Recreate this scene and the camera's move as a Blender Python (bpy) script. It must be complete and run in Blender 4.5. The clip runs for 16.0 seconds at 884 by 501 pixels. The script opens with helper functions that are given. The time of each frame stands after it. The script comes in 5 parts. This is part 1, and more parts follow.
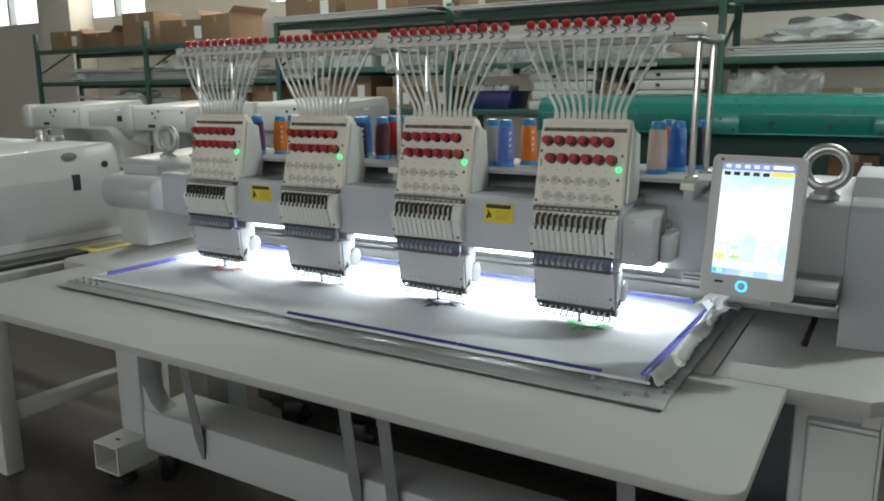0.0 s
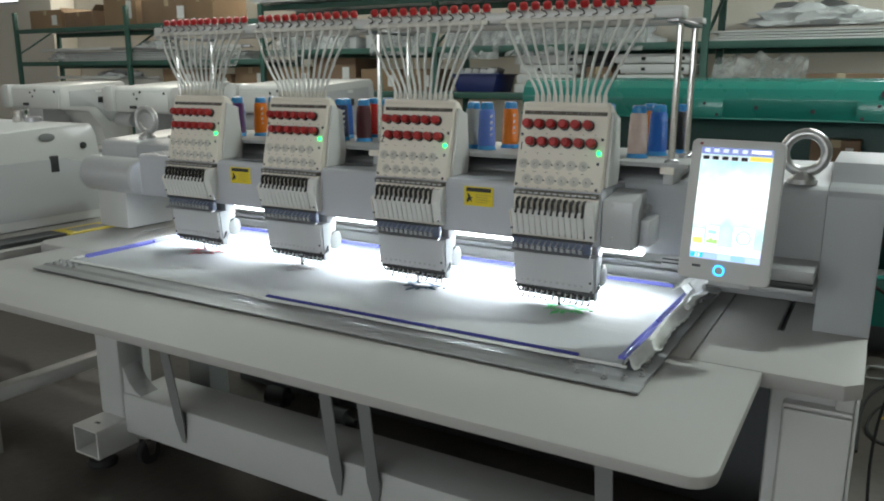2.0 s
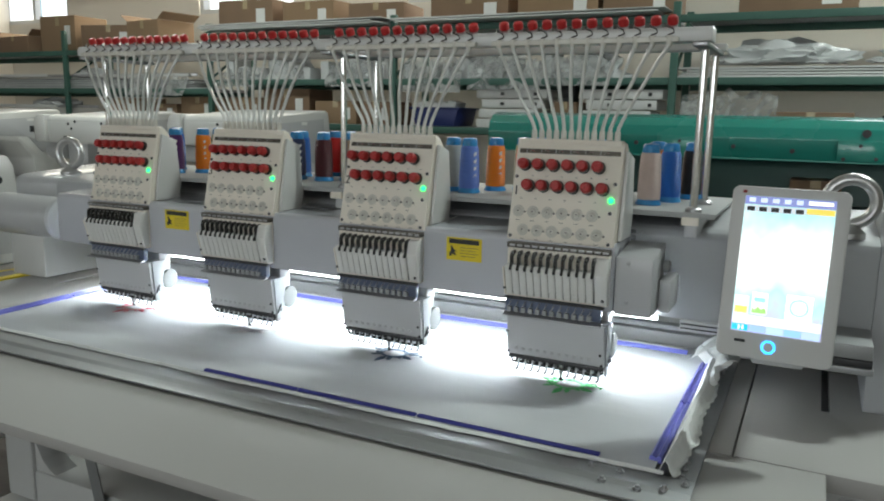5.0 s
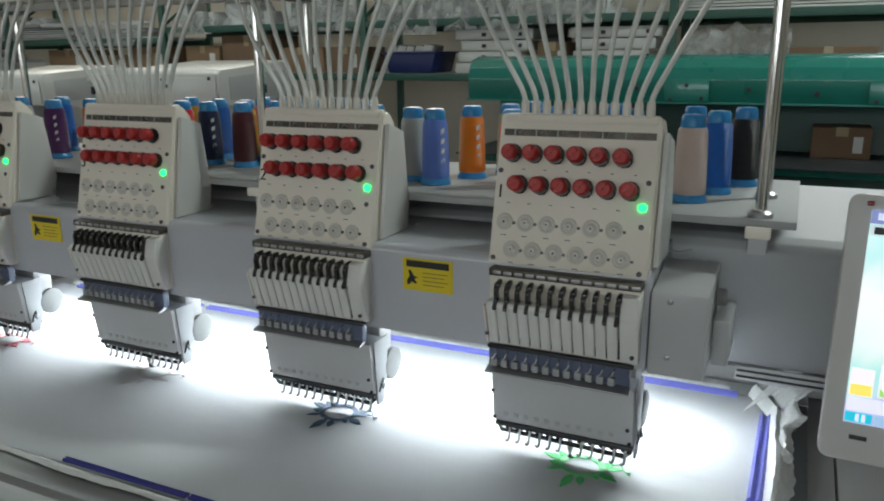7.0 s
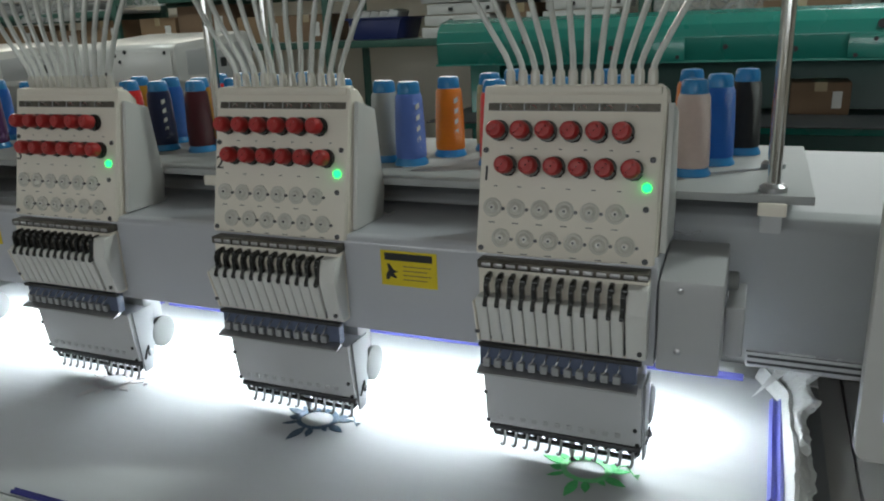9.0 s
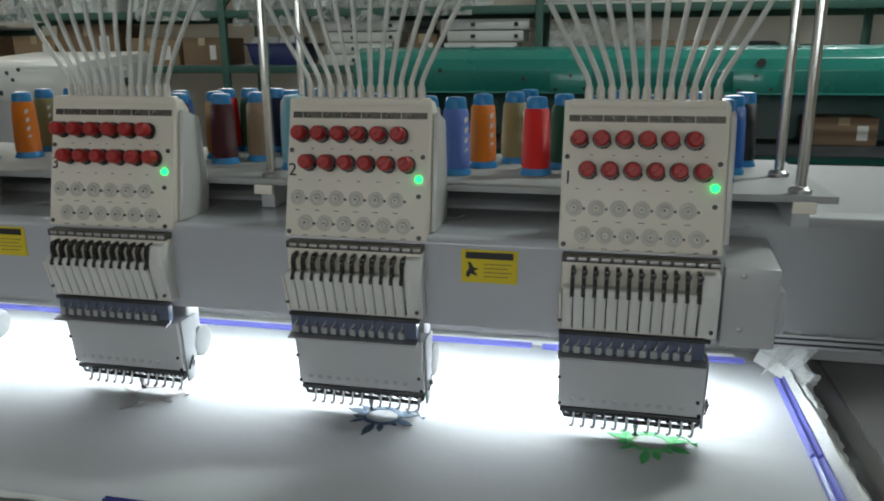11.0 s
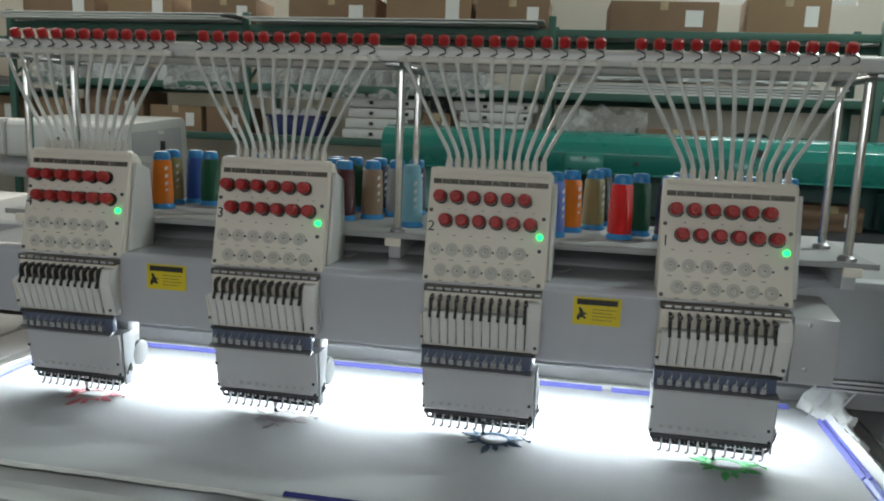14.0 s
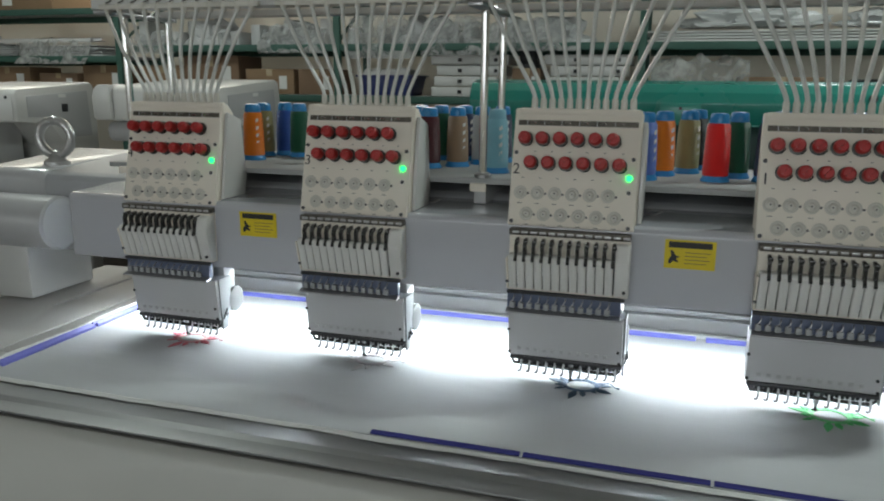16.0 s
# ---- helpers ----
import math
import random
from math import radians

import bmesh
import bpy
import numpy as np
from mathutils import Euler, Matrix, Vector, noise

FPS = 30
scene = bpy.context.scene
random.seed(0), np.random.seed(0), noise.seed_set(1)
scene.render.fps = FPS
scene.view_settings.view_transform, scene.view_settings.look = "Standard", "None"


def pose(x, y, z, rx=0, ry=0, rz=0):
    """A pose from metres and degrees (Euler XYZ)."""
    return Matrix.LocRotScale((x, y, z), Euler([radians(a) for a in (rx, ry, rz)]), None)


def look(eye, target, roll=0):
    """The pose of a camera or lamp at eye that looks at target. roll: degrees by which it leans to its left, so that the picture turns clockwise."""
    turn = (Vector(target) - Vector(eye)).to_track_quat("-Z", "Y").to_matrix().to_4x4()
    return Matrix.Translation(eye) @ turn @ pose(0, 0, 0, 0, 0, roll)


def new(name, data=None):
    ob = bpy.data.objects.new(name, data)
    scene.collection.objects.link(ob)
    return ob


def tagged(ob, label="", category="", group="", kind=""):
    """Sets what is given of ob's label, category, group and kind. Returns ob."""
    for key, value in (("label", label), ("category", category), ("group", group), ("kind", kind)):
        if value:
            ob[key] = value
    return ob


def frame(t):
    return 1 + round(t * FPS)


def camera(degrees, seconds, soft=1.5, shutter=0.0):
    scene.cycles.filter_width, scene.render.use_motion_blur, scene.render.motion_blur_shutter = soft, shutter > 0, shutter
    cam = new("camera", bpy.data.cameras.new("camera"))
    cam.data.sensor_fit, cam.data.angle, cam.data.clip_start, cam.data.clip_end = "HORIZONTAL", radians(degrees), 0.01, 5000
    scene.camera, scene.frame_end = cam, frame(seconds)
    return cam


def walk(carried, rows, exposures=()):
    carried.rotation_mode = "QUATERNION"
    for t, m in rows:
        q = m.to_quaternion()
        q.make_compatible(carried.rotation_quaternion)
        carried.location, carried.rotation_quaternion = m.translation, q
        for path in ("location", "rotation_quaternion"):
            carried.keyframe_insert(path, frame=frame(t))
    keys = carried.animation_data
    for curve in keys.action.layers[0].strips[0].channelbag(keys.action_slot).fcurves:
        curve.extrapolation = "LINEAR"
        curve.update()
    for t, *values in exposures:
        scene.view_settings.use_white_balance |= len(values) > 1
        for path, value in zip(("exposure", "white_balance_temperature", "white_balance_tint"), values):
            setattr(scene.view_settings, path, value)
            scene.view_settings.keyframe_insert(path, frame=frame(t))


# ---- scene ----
cam = camera(60.6, 16.0, soft=2.0)
PATH = [
    (0, (1.222, -1.674, 1.403), (0.212, 0.005, 1.003), -0.2),
    (0.5, (1.217, -1.675, 1.411), (0.214, 0.007, 1.004), -0.1),
    (1, (1.218, -1.668, 1.407), (0.223, 0.018, 0.994), 0.1),
    (1.5, (1.225, -1.663, 1.4), (0.239, 0.025, 0.977), 0.1),
    (2, (1.233, -1.66, 1.401), (0.258, 0.029, 0.959), 0.2),
    (2.5, (1.239, -1.66, 1.404), (0.285, 0.037, 0.945), 0.2),
    (3, (1.253, -1.667, 1.415), (0.31, 0.041, 0.973), 0.5),
    (3.5, (1.252, -1.659, 1.415), (0.294, 0.05, 1.015), 0.8),
    (4, (1.185, -1.609, 1.396), (0.21, 0.098, 1.027), 1.0),
    (4.5, (1.083, -1.527, 1.4), (0.152, 0.207, 1.043), 1.1),
    (4.7, (1.06, -1.485, 1.392), (0.172, 0.273, 1.044), 1.4),
    (7, (0.853, -0.95, 1.428), (0.025, 0.799, 0.925), -0.6),
    (7.5, (0.87, -0.903, 1.406), (0.057, 0.858, 0.918), -0.2),
    (8, (0.882, -0.858, 1.405), (0.02, 0.866, 0.87), -0.8),
    (8.2, (0.873, -0.853, 1.447), (0.024, 0.846, 0.82), -2.1),
    (10.3, (0.59, -0.876, 1.398), (0.121, 0.994, 0.867), 0.2),
    (10.5, (0.557, -0.918, 1.422), (0.136, 0.958, 0.872), 0.1),
    (11, (0.541, -1.03, 1.421), (0.128, 0.856, 0.898), -0.4),
    (11.5, (0.451, -1.113, 1.425), (0.029, 0.779, 0.934), -1.1),
    (12, (0.302, -1.146, 1.423), (-0.137, 0.759, 0.997), -1.5),
    (12.5, (0.197, -1.168, 1.437), (-0.206, 0.749, 1.034), 0.3),
    (13, (0.243, -1.198, 1.45), (-0.083, 0.741, 1.082), 2.3),
    (13.5, (0.341, -1.261, 1.425), (0.023, 0.687, 1.102), 2.7),
    (14, (0.347, -1.297, 1.425), (-0.004, 0.644, 1.094), 2.2),
    (14.5, (0.333, -1.31, 1.422), (-0.099, 0.613, 1.078), 1.6),
    (15, (0.331, -1.311, 1.425), (-0.181, 0.589, 1.062), 1.0),
    (15.5, (0.325, -1.31, 1.399), (-0.252, 0.57, 1.036), 0.7),
    (16, (0.357, -1.287, 1.39), (-0.221, 0.578, 0.958), 0.5),
]
walk(cam, [(t, look(eye, target, roll)) for t, eye, target, roll in PATH],
     [(0, 0.04), (2, 0.06), (3.1, 0.12), (4.5, 0.08), (7, -0.34), (8.2, -0.36), (10.3, -0.52), (11.2, -0.38), (16, -0.34)])

# ---- world, light ----
world = bpy.data.worlds.new("world")
scene.world = world
world.use_nodes = True
wn = world.node_tree
sky = wn.nodes.new("ShaderNodeTexSky")
sky.sky_type, sky.sun_disc = "NISHITA", False
sky.sun_elevation, sky.sun_rotation = radians(40), radians(150)
wn.links.new(sky.outputs[0], wn.nodes["Background"].inputs[0])
wn.nodes["Background"].inputs[1].default_value = 0.12


def area_lamp(name, at, aim, sx, sy, watts, colour=(1, 1, 1), spread=180):
    lamp = bpy.data.lights.new(name, "AREA")
    lamp.shape, lamp.size, lamp.size_y, lamp.energy, lamp.color = "RECTANGLE", sx, sy, watts, colour
    lamp.spread = radians(spread)
    ob = new(name, lamp)
    ob.matrix_world = look(at, aim)
    return ob


# ceiling tubes of the workshop, the windows, two added fills, and the strip of LEDs under the head beam
# First lamp follows the shadow on the table; the second is added fill
TUBES = [(2.7, 1.76, 4.3, 112), (-3.6, 1.6, 4.3, 55)]
for tx, ty, tz, watts in TUBES:
    area_lamp("ceiling_lamp_light", (tx, ty, tz - 0.08), (tx, ty, 0), 0.6, 0.2, watts, (0.88, 1.0, 0.945))
area_lamp("window_fill_light", (-4.7, 5.02, 2.9), (-4.7, 0, 1.6), 7.0, 0.8, 104, (1.0, 0.945, 0.80))
area_lamp("window_fill_light", (1.65, 5.02, 2.96), (1.65, 0, 1.6), 1.25, 0.9, 36, (0.94, 1.0, 1.0))
# Added fill from behind the camera, to brighten the upright faces
area_lamp("window_fill_light", (0.5, -6.88, 2.25), (0.5, 0, 1.3), 6.4, 1.6, 72, (0.92, 1.0, 0.99))
area_lamp("window_fill_light", (-8.5, -6.88, 2.25), (-6.5, 0, 1.3), 4.4, 1.6, 45, (0.92, 1.0, 0.97))
area_lamp("led_strip_light", (-0.045, 0.150, 0.976), (-0.045, 0.104, 0.876), 1.62, 0.010, 8.3, (0.87, 0.98, 1.0), 178)

# ---- materials ----
def material(name, colour, rough=0.5, metal=0.0, vary=0.08, scale=6.0, grain=60.0, bump=0.02, emit=0.0, coat=0.0):
    """Paint, plastic or metal with stains at one scale and grain at another."""
    m = bpy.data.materials.new(name)
    m.use_nodes = True
    nt = m.node_tree
    b = nt.nodes["Principled BSDF"]
    co = nt.nodes.new("ShaderNodeTexCoord")
    big = nt.nodes.new("ShaderNodeTexNoise")
    big.inputs["Scale"].default_value, big.inputs["Detail"].default_value = scale, 4
    fine = nt.nodes.new("ShaderNodeTexNoise")
    fine.inputs["Scale"].default_value, fine.inputs["Detail"].default_value = grain, 3
    nt.links.new(co.outputs["Object"], big.inputs["Vector"])
    nt.links.new(co.outputs["Object"], fine.inputs["Vector"])
    mix = nt.nodes.new("ShaderNodeMix")
    mix.data_type = "RGBA"
    mix.inputs[6].default_value = (*[c * (1 - vary) for c in colour], 1)
    mix.inputs[7].default_value = (*[min(1, c * (1 + vary)) for c in colour], 1)
    add = nt.nodes.new("ShaderNodeMath")
    add.operation = "ADD"
    half = nt.nodes.new("ShaderNodeMath")
    half.operation = "MULTIPLY_ADD"
    half.inputs[1].default_value, half.inputs[2].default_value = 0.35, -0.17
    nt.links.new(fine.outputs[0], half.inputs[0])
    nt.links.new(big.outputs[0], add.inputs[0])
    nt.links.new(half.outputs[0], add.inputs[1])
    nt.links.new(add.outputs[0], mix.inputs[0])
    nt.links.new(mix.outputs[2], b.inputs["Base Color"])
    rr = nt.nodes.new("ShaderNodeMapRange")
    rr.inputs["To Min"].default_value, rr.inputs["To Max"].default_value = max(0.03, rough - 0.1), min(1, rough + 0.1)
    nt.links.new(big.outputs[0], rr.inputs["Value"])
    nt.links.new(rr.outputs[0], b.inputs["Roughness"])
    b.inputs["Metallic"].default_value = metal
    b.inputs["Coat Weight"].default_value = coat
    if bump:
        bp = nt.nodes.new("ShaderNodeBump")
        bp.inputs["Strength"].default_value, bp.inputs["Distance"].default_value = bump, 0.01
        nt.links.new(fine.outputs[0], bp.inputs["Height"])
        nt.links.new(bp.outputs[0], b.inputs["Normal"])
    if emit:
        b.inputs["Emission Color"].default_value = (*colour, 1)
        b.inputs["Emission Strength"].default_value = emit
    return m


def cloth_material():
    m = material("white_cloth", (0.52, 0.535, 0.555), 0.9, 0, 0.03, 5, 90, 0.1)
    nt = m.node_tree
    b = nt.nodes["Principled BSDF"]
    co = nt.nodes.new("ShaderNodeTexCoord")
    wv = nt.nodes.new("ShaderNodeTexNoise")
    wv.inputs["Scale"].default_value = 9
    mp = nt.nodes.new("ShaderNodeMapping")
    mp.inputs["Scale"].default_value = (0.5, 1.6, 1)
    nt.links.new(co.outputs["Object"], mp.inputs[0])
    nt.links.new(mp.outputs[0], wv.inputs["Vector"])
    bp = nt.nodes.new("ShaderNodeBump")
    bp.inputs["Strength"].default_value, bp.inputs["Distance"].default_value = 0.12, 0.02
    nt.links.new(wv.outputs[0], bp.inputs["Height"])
    nt.links.new(bp.outputs[0], b.inputs["Normal"])
    return m


def thread_material(name, colour):
    """Wound thread: fine rings round the spool."""
    m = material(name, colour, 0.42, 0, 0.12, 20, 200, 0.0)
    nt = m.node_tree
    b = nt.nodes["Principled BSDF"]
    co = nt.nodes.new("ShaderNodeTexCoord")
    wv = nt.nodes.new("ShaderNodeTexWave")
    b.inputs["Specular IOR Level"].default_value = 0.5
    wv.bands_direction = "Z"
    wv.inputs["Scale"].default_value, wv.inputs["Distortion"].default_value = 160, 3
    wv.inputs["Detail Scale"].default_value = 2
    nt.links.new(co.outputs["Object"], wv.inputs["Vector"])
    bp = nt.nodes.new("ShaderNodeBump")
    bp.inputs["Strength"].default_value, bp.inputs["Distance"].default_value = 0.5, 0.003
    nt.links.new(wv.outputs[0], bp.inputs["Height"])
    nt.links.new(bp.outputs[0], b.inputs["Normal"])
    return m


def floor_material():
    m = material("concrete_floor", (0.058, 0.049, 0.042), 0.42, 0, 0.75, 2.2, 26, 0.12)
    return m


def brushed_material(name, colour, rough, metal, stretch):
    m = material(name, colour, rough, metal, 0.1, 4, 40, 0)
    nt = m.node_tree
    b = nt.nodes["Principled BSDF"]
    co = nt.nodes.new("ShaderNodeTexCoord")
    mp = nt.nodes.new("ShaderNodeMapping")
    mp.inputs["Scale"].default_value = stretch
    nz = nt.nodes.new("ShaderNodeTexNoise")
    nz.inputs["Scale"].default_value = 30
    nt.links.new(co.outputs["Object"], mp.inputs[0])
    nt.links.new(mp.outputs[0], nz.inputs["Vector"])
    bp = nt.nodes.new("ShaderNodeBump")
    bp.inputs["Strength"].default_value, bp.inputs["Distance"].default_value = 0.06, 0.004
    nt.links.new(nz.outputs[0], bp.inputs["Height"])
    nt.links.new(bp.outputs[0], b.inputs["Normal"])
    return m


WHITE = material("white_machine_paint", (0.60, 0.60, 0.585), 0.32, 0, 0.04, 3, 120, 0.015, coat=0.2)
GREYWHITE = material("grey_white_paint", (0.45, 0.455, 0.465), 0.34, 0, 0.04, 3, 140, 0.012, coat=0.25)
BRIDGEPAINT = material("satin_grey_enamel", (0.37, 0.38, 0.395), 0.5, 0, 0.05, 3, 140, 0.012)
# Dark grey paint; on the stand's rear legs it stands for shade
GREYSHADE = material("dark_grey_paint_and_shade", (0.22, 0.225, 0.225), 0.5, 0, 0.12, 5, 90, 0.03)
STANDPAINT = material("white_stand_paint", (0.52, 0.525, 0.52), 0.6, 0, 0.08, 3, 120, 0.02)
CASTSTEEL = material("satin_cast_steel", (0.50, 0.50, 0.50), 0.34, 0.9, 0.12, 10, 70, 0.03)
COVER = material("pale_grey_plastic", (0.68, 0.675, 0.65), 0.42, 0, 0.04, 10, 200, 0.02)
GUIDE = material("stained_guide_steel", (0.10, 0.09, 0.075), 0.4, 0.6, 0.8, 70, 190, 0.15)
LEVER = material("worn_lever_steel", (0.075, 0.075, 0.075), 0.26, 0.8, 0.3, 30, 120, 0.02)
BEAMPAINT = material("glossy_grey_enamel", (0.49, 0.50, 0.54), 0.16, 0, 0.04, 3, 140, 0.006, coat=0.6)
TRAYPAINT = material("matt_grey_paint", (0.34, 0.35, 0.35), 0.6, 0, 0.06, 3, 140, 0.012)
IVORY = material("ivory_plastic", (0.79, 0.735, 0.645), 0.45, 0, 0.03, 8, 200, 0.02)
LAMINATE = material("table_laminate", (0.395, 0.385, 0.37), 0.58, 0, 0.035, 2.5, 150, 0.02)
PLATE = material("grey_cover_plate", (0.52, 0.525, 0.54), 0.38, 0, 0.03, 6, 150, 0.01)
ALU = brushed_material("brushed_aluminium", (0.32, 0.325, 0.33), 0.46, 0.6, (0.3, 12, 12))
DISC = material("dull_disc_steel", (0.085, 0.08, 0.075), 0.42, 0.7, 0.3, 30, 120, 0.02)
CHROME = material("chrome", (0.75, 0.75, 0.74), 0.14, 1.0, 0.05, 8, 60, 0)
STEEL = material("dull_steel", (0.42, 0.42, 0.43), 0.33, 0.9, 0.15, 12, 90, 0.02)
DARKSTEEL = material("dark_steel", (0.075, 0.075, 0.08), 0.35, 0.6, 0.3, 14, 90, 0.02)
BLACK = material("black_plastic", (0.018, 0.018, 0.02), 0.45, 0, 0.3, 10, 90, 0.02)
RUBBER = material("black_rubber", (0.012, 0.012, 0.012), 0.8, 0, 0.3, 10, 90, 0.05)
RED = material("red_plastic", (0.42, 0.018, 0.018), 0.42, 0, 0.1, 12, 120, 0.01)
# The blue clamp plastic again, darkened for the shade along the front
SHADECLIP = material("shaded_blue_clamp_plastic", (0.05, 0.055, 0.28), 0.35, 0, 0.1, 9, 80, 0.02)
BLUECLIP = material("blue_clamp_plastic", (0.17, 0.18, 0.60), 0.35, 0, 0.08, 9, 80, 0.02)
NAVY = material("navy_clamp_plastic", (0.10, 0.125, 0.20), 0.3, 0, 0.2, 12, 90, 0.02)
CLEAR = material("milky_plastic", (0.64, 0.62, 0.56), 0.25, 0, 0.05, 12, 120, 0.01)
TUBING = material("clear_tubing", (0.66, 0.67, 0.64), 0.22, 0, 0.12, 40, 160, 0.02)
YELLOW = material("yellow_label", (0.72, 0.56, 0.02), 0.4, 0, 0.05, 10, 100, 0)
CLOTH = cloth_material()
LINEN = material("crumpled_backing", (0.78, 0.79, 0.78), 0.85, 0, 0.05, 20, 120, 0.25)
FLOOR = floor_material()
WALL = material("plastered_wall", (0.68, 0.635, 0.56), 0.85, 0, 0.06, 0.8, 30, 0.05)
CEIL = material("ceiling_paint", (0.6, 0.6, 0.58), 0.9, 0, 0.05, 0.6, 20, 0.03)
# Teal enamel darkened for the shade below the beam
TEALSHADE = material("shaded_teal_enamel", (0.008, 0.075, 0.062), 0.4, 0, 0.2, 2, 60, 0.02)
TEAL = material("teal_machine_enamel", (0.014, 0.205, 0.165), 0.26, 0, 0.1, 2, 90, 0.01, coat=0.5)
RACKGREEN = material("dark_green_rack_paint", (0.04, 0.11, 0.085), 0.5, 0, 0.2, 4, 60, 0.03)
CARTON = material("brown_cardboard", (0.26, 0.17, 0.1), 0.85, 0, 0.14, 4, 70, 0.05)
CARTON2 = material("worn_cardboard", (0.21, 0.135, 0.085), 0.85, 0, 0.18, 4, 70, 0.05)
TAPE = material("packing_tape", (0.42, 0.33, 0.2), 0.25, 0, 0.05, 8, 60, 0.01)
PAPER = material("white_label", (0.7, 0.7, 0.68), 0.6, 0, 0.04, 10, 80, 0)
FOIL = material("clear_wrap", (0.55, 0.56, 0.56), 0.2, 0, 0.12, 12, 60, 0.3)
# Slate grey with the under-table shade put into its colour
SHADESHEET = material("slate_grey_shade_sheet", (0.085, 0.09, 0.10), 0.5, 0, 0.2, 4, 60, 0.02)
DARKJUNK = material("dark_painted_steel", (0.035, 0.037, 0.04), 0.5, 0.3, 0.3, 6, 60, 0.04)
BINBLUE = material("dark_blue_bin_plastic", (0.012, 0.022, 0.11), 0.4, 0, 0.15, 8, 80, 0.02)
CAPBLUE = material("blue_spool_plastic", (0.03, 0.22, 0.50), 0.3, 0, 0.06, 12, 90, 0.01)
SCREENBODY = material("silver_grey_plastic", (0.56, 0.56, 0.55), 0.4, 0, 0.03, 6, 160, 0.01)
LEDGREEN = material("green_led", (0.01, 1.0, 0.14), 0.3, 0, 0, 1, 1, 0, emit=4.5)
LEDBLUE = material("blue_ring_light", (0.03, 0.42, 1.0), 0.3, 0, 0, 1, 1, 0, emit=3.0)
LEDWHITE = material("led_strip_diffuser", (0.90, 0.98, 1.0), 0.3, 0, 0, 1, 1, 0, emit=16)
TUBEGLOW = material("lamp_diffuser", (1.0, 0.97, 0.9), 0.3, 0, 0, 1, 1, 0, emit=5)
DAYLIGHT = material("bright_window", (0.93, 0.97, 1.0), 0.3, 0, 0, 1, 1, 0, emit=1.6)

# ---- shapes ----
def box(bm, x0, x1, y0, y1, z0, z1, bevel=0.0, seg=2):
    vs = [bm.verts.new(p) for p in ((x0, y0, z0), (x1, y0, z0), (x1, y1, z0), (x0, y1, z0), (x0, y0, z1), (x1, y0, z1), (x1, y1, z1), (x0, y1, z1))]
    fs = [bm.faces.new([vs[i] for i in q]) for q in ((3, 2, 1, 0), (4, 5, 6, 7), (0, 1, 5, 4), (1, 2, 6, 5), (2, 3, 7, 6), (3, 0, 4, 7))]
    if bevel:
        es = list({e for f in fs for e in f.edges})
        bmesh.ops.bevel(bm, geom=es, offset=bevel, segments=seg, affect="EDGES", profile=0.5)
    return bm


def prism(bm, outline, axis, a0, a1, bevel=0.0, seg=2):
    """An outline of two coordinates swept along an axis: x takes (y, z), y takes (x, z), z takes (x, y)."""
    def at(p, a):
        return {"x": (a, p[0], p[1]), "y": (p[0], a, p[1]), "z": (p[0], p[1], a)}[axis]
    lo, hi = [bm.verts.new(at(p, a0)) for p in outline], [bm.verts.new(at(p, a1)) for p in outline]
    fs = [bm.faces.new(lo), bm.faces.new(hi[::-1])]
    n = len(outline)
    for i in range(n):
        j = (i + 1) % n
        fs.append(bm.faces.new((lo[j], lo[i], hi[i], hi[j])))
    bmesh.ops.recalc_face_normals(bm, faces=fs)
    if bevel:
        es = list({e for f in fs for e in f.edges})
        bmesh.ops.bevel(bm, geom=es, offset=bevel, segments=seg, affect="EDGES", profile=0.5)
    return bm


def tube(bm, points, r, seg=10, ends=None):
    """A round bar along points; r is a radius or one for each point."""
    pts = [Vector(p) for p in points]
    rs = r if isinstance(r, (list, tuple)) else [r] * len(pts)
    rings = []
    side = None
    for i, p in enumerate(pts):
        d = (pts[min(i + 1, len(pts) - 1)] - pts[max(i - 1, 0)])
        if d.length < 1e-9:
            d = pts[-1] - pts[0]
        d.normalize()
        if side is None:
            side = d.orthogonal().normalized()
        side = (side - d * side.dot(d)).normalized()
        up = d.cross(side)
        rings.append([bm.verts.new(p + (side * math.cos(a) + up * math.sin(a)) * rs[i]) for a in (2 * math.pi * k / seg for k in range(seg))])
    fs = []
    for a, b in zip(rings, rings[1:]):
        for k in range(seg):
            j = (k + 1) % seg
            fs.append(bm.faces.new((a[k], a[j], b[j], b[k])))
    fs += [bm.faces.new(rings[0][::-1]), bm.faces.new(rings[-1])]
    bmesh.ops.recalc_face_normals(bm, faces=fs)
    return bm


def lathe(bm, at, axis, profile, seg=20):
    """Rings of (distance along the axis, radius) round a centre line."""
    a = Vector(axis).normalized()
    return tube(bm, [Vector(at) + a * d for d, _ in profile], [r for _, r in profile], seg)


def torus(bm, at, normal, R, r, seg=28, ring=10):
    n = Vector(normal).normalized()
    u = n.orthogonal().normalized()
    w = n.cross(u)
    rings = []
    for i in range(seg):
        a = 2 * math.pi * i / seg
        d = u * math.cos(a) + w * math.sin(a)
        rings.append([bm.verts.new(Vector(at) + d * (R + r * math.cos(b)) + n * r * math.sin(b)) for b in (2 * math.pi * k / ring for k in range(ring))])
    for i in range(seg):
        p, q = rings[i], rings[(i + 1) % seg]
        for k in range(ring):
            j = (k + 1) % ring
            bm.faces.new((p[k], q[k], q[j], p[j]))
    return bm


ORIGIN = {}


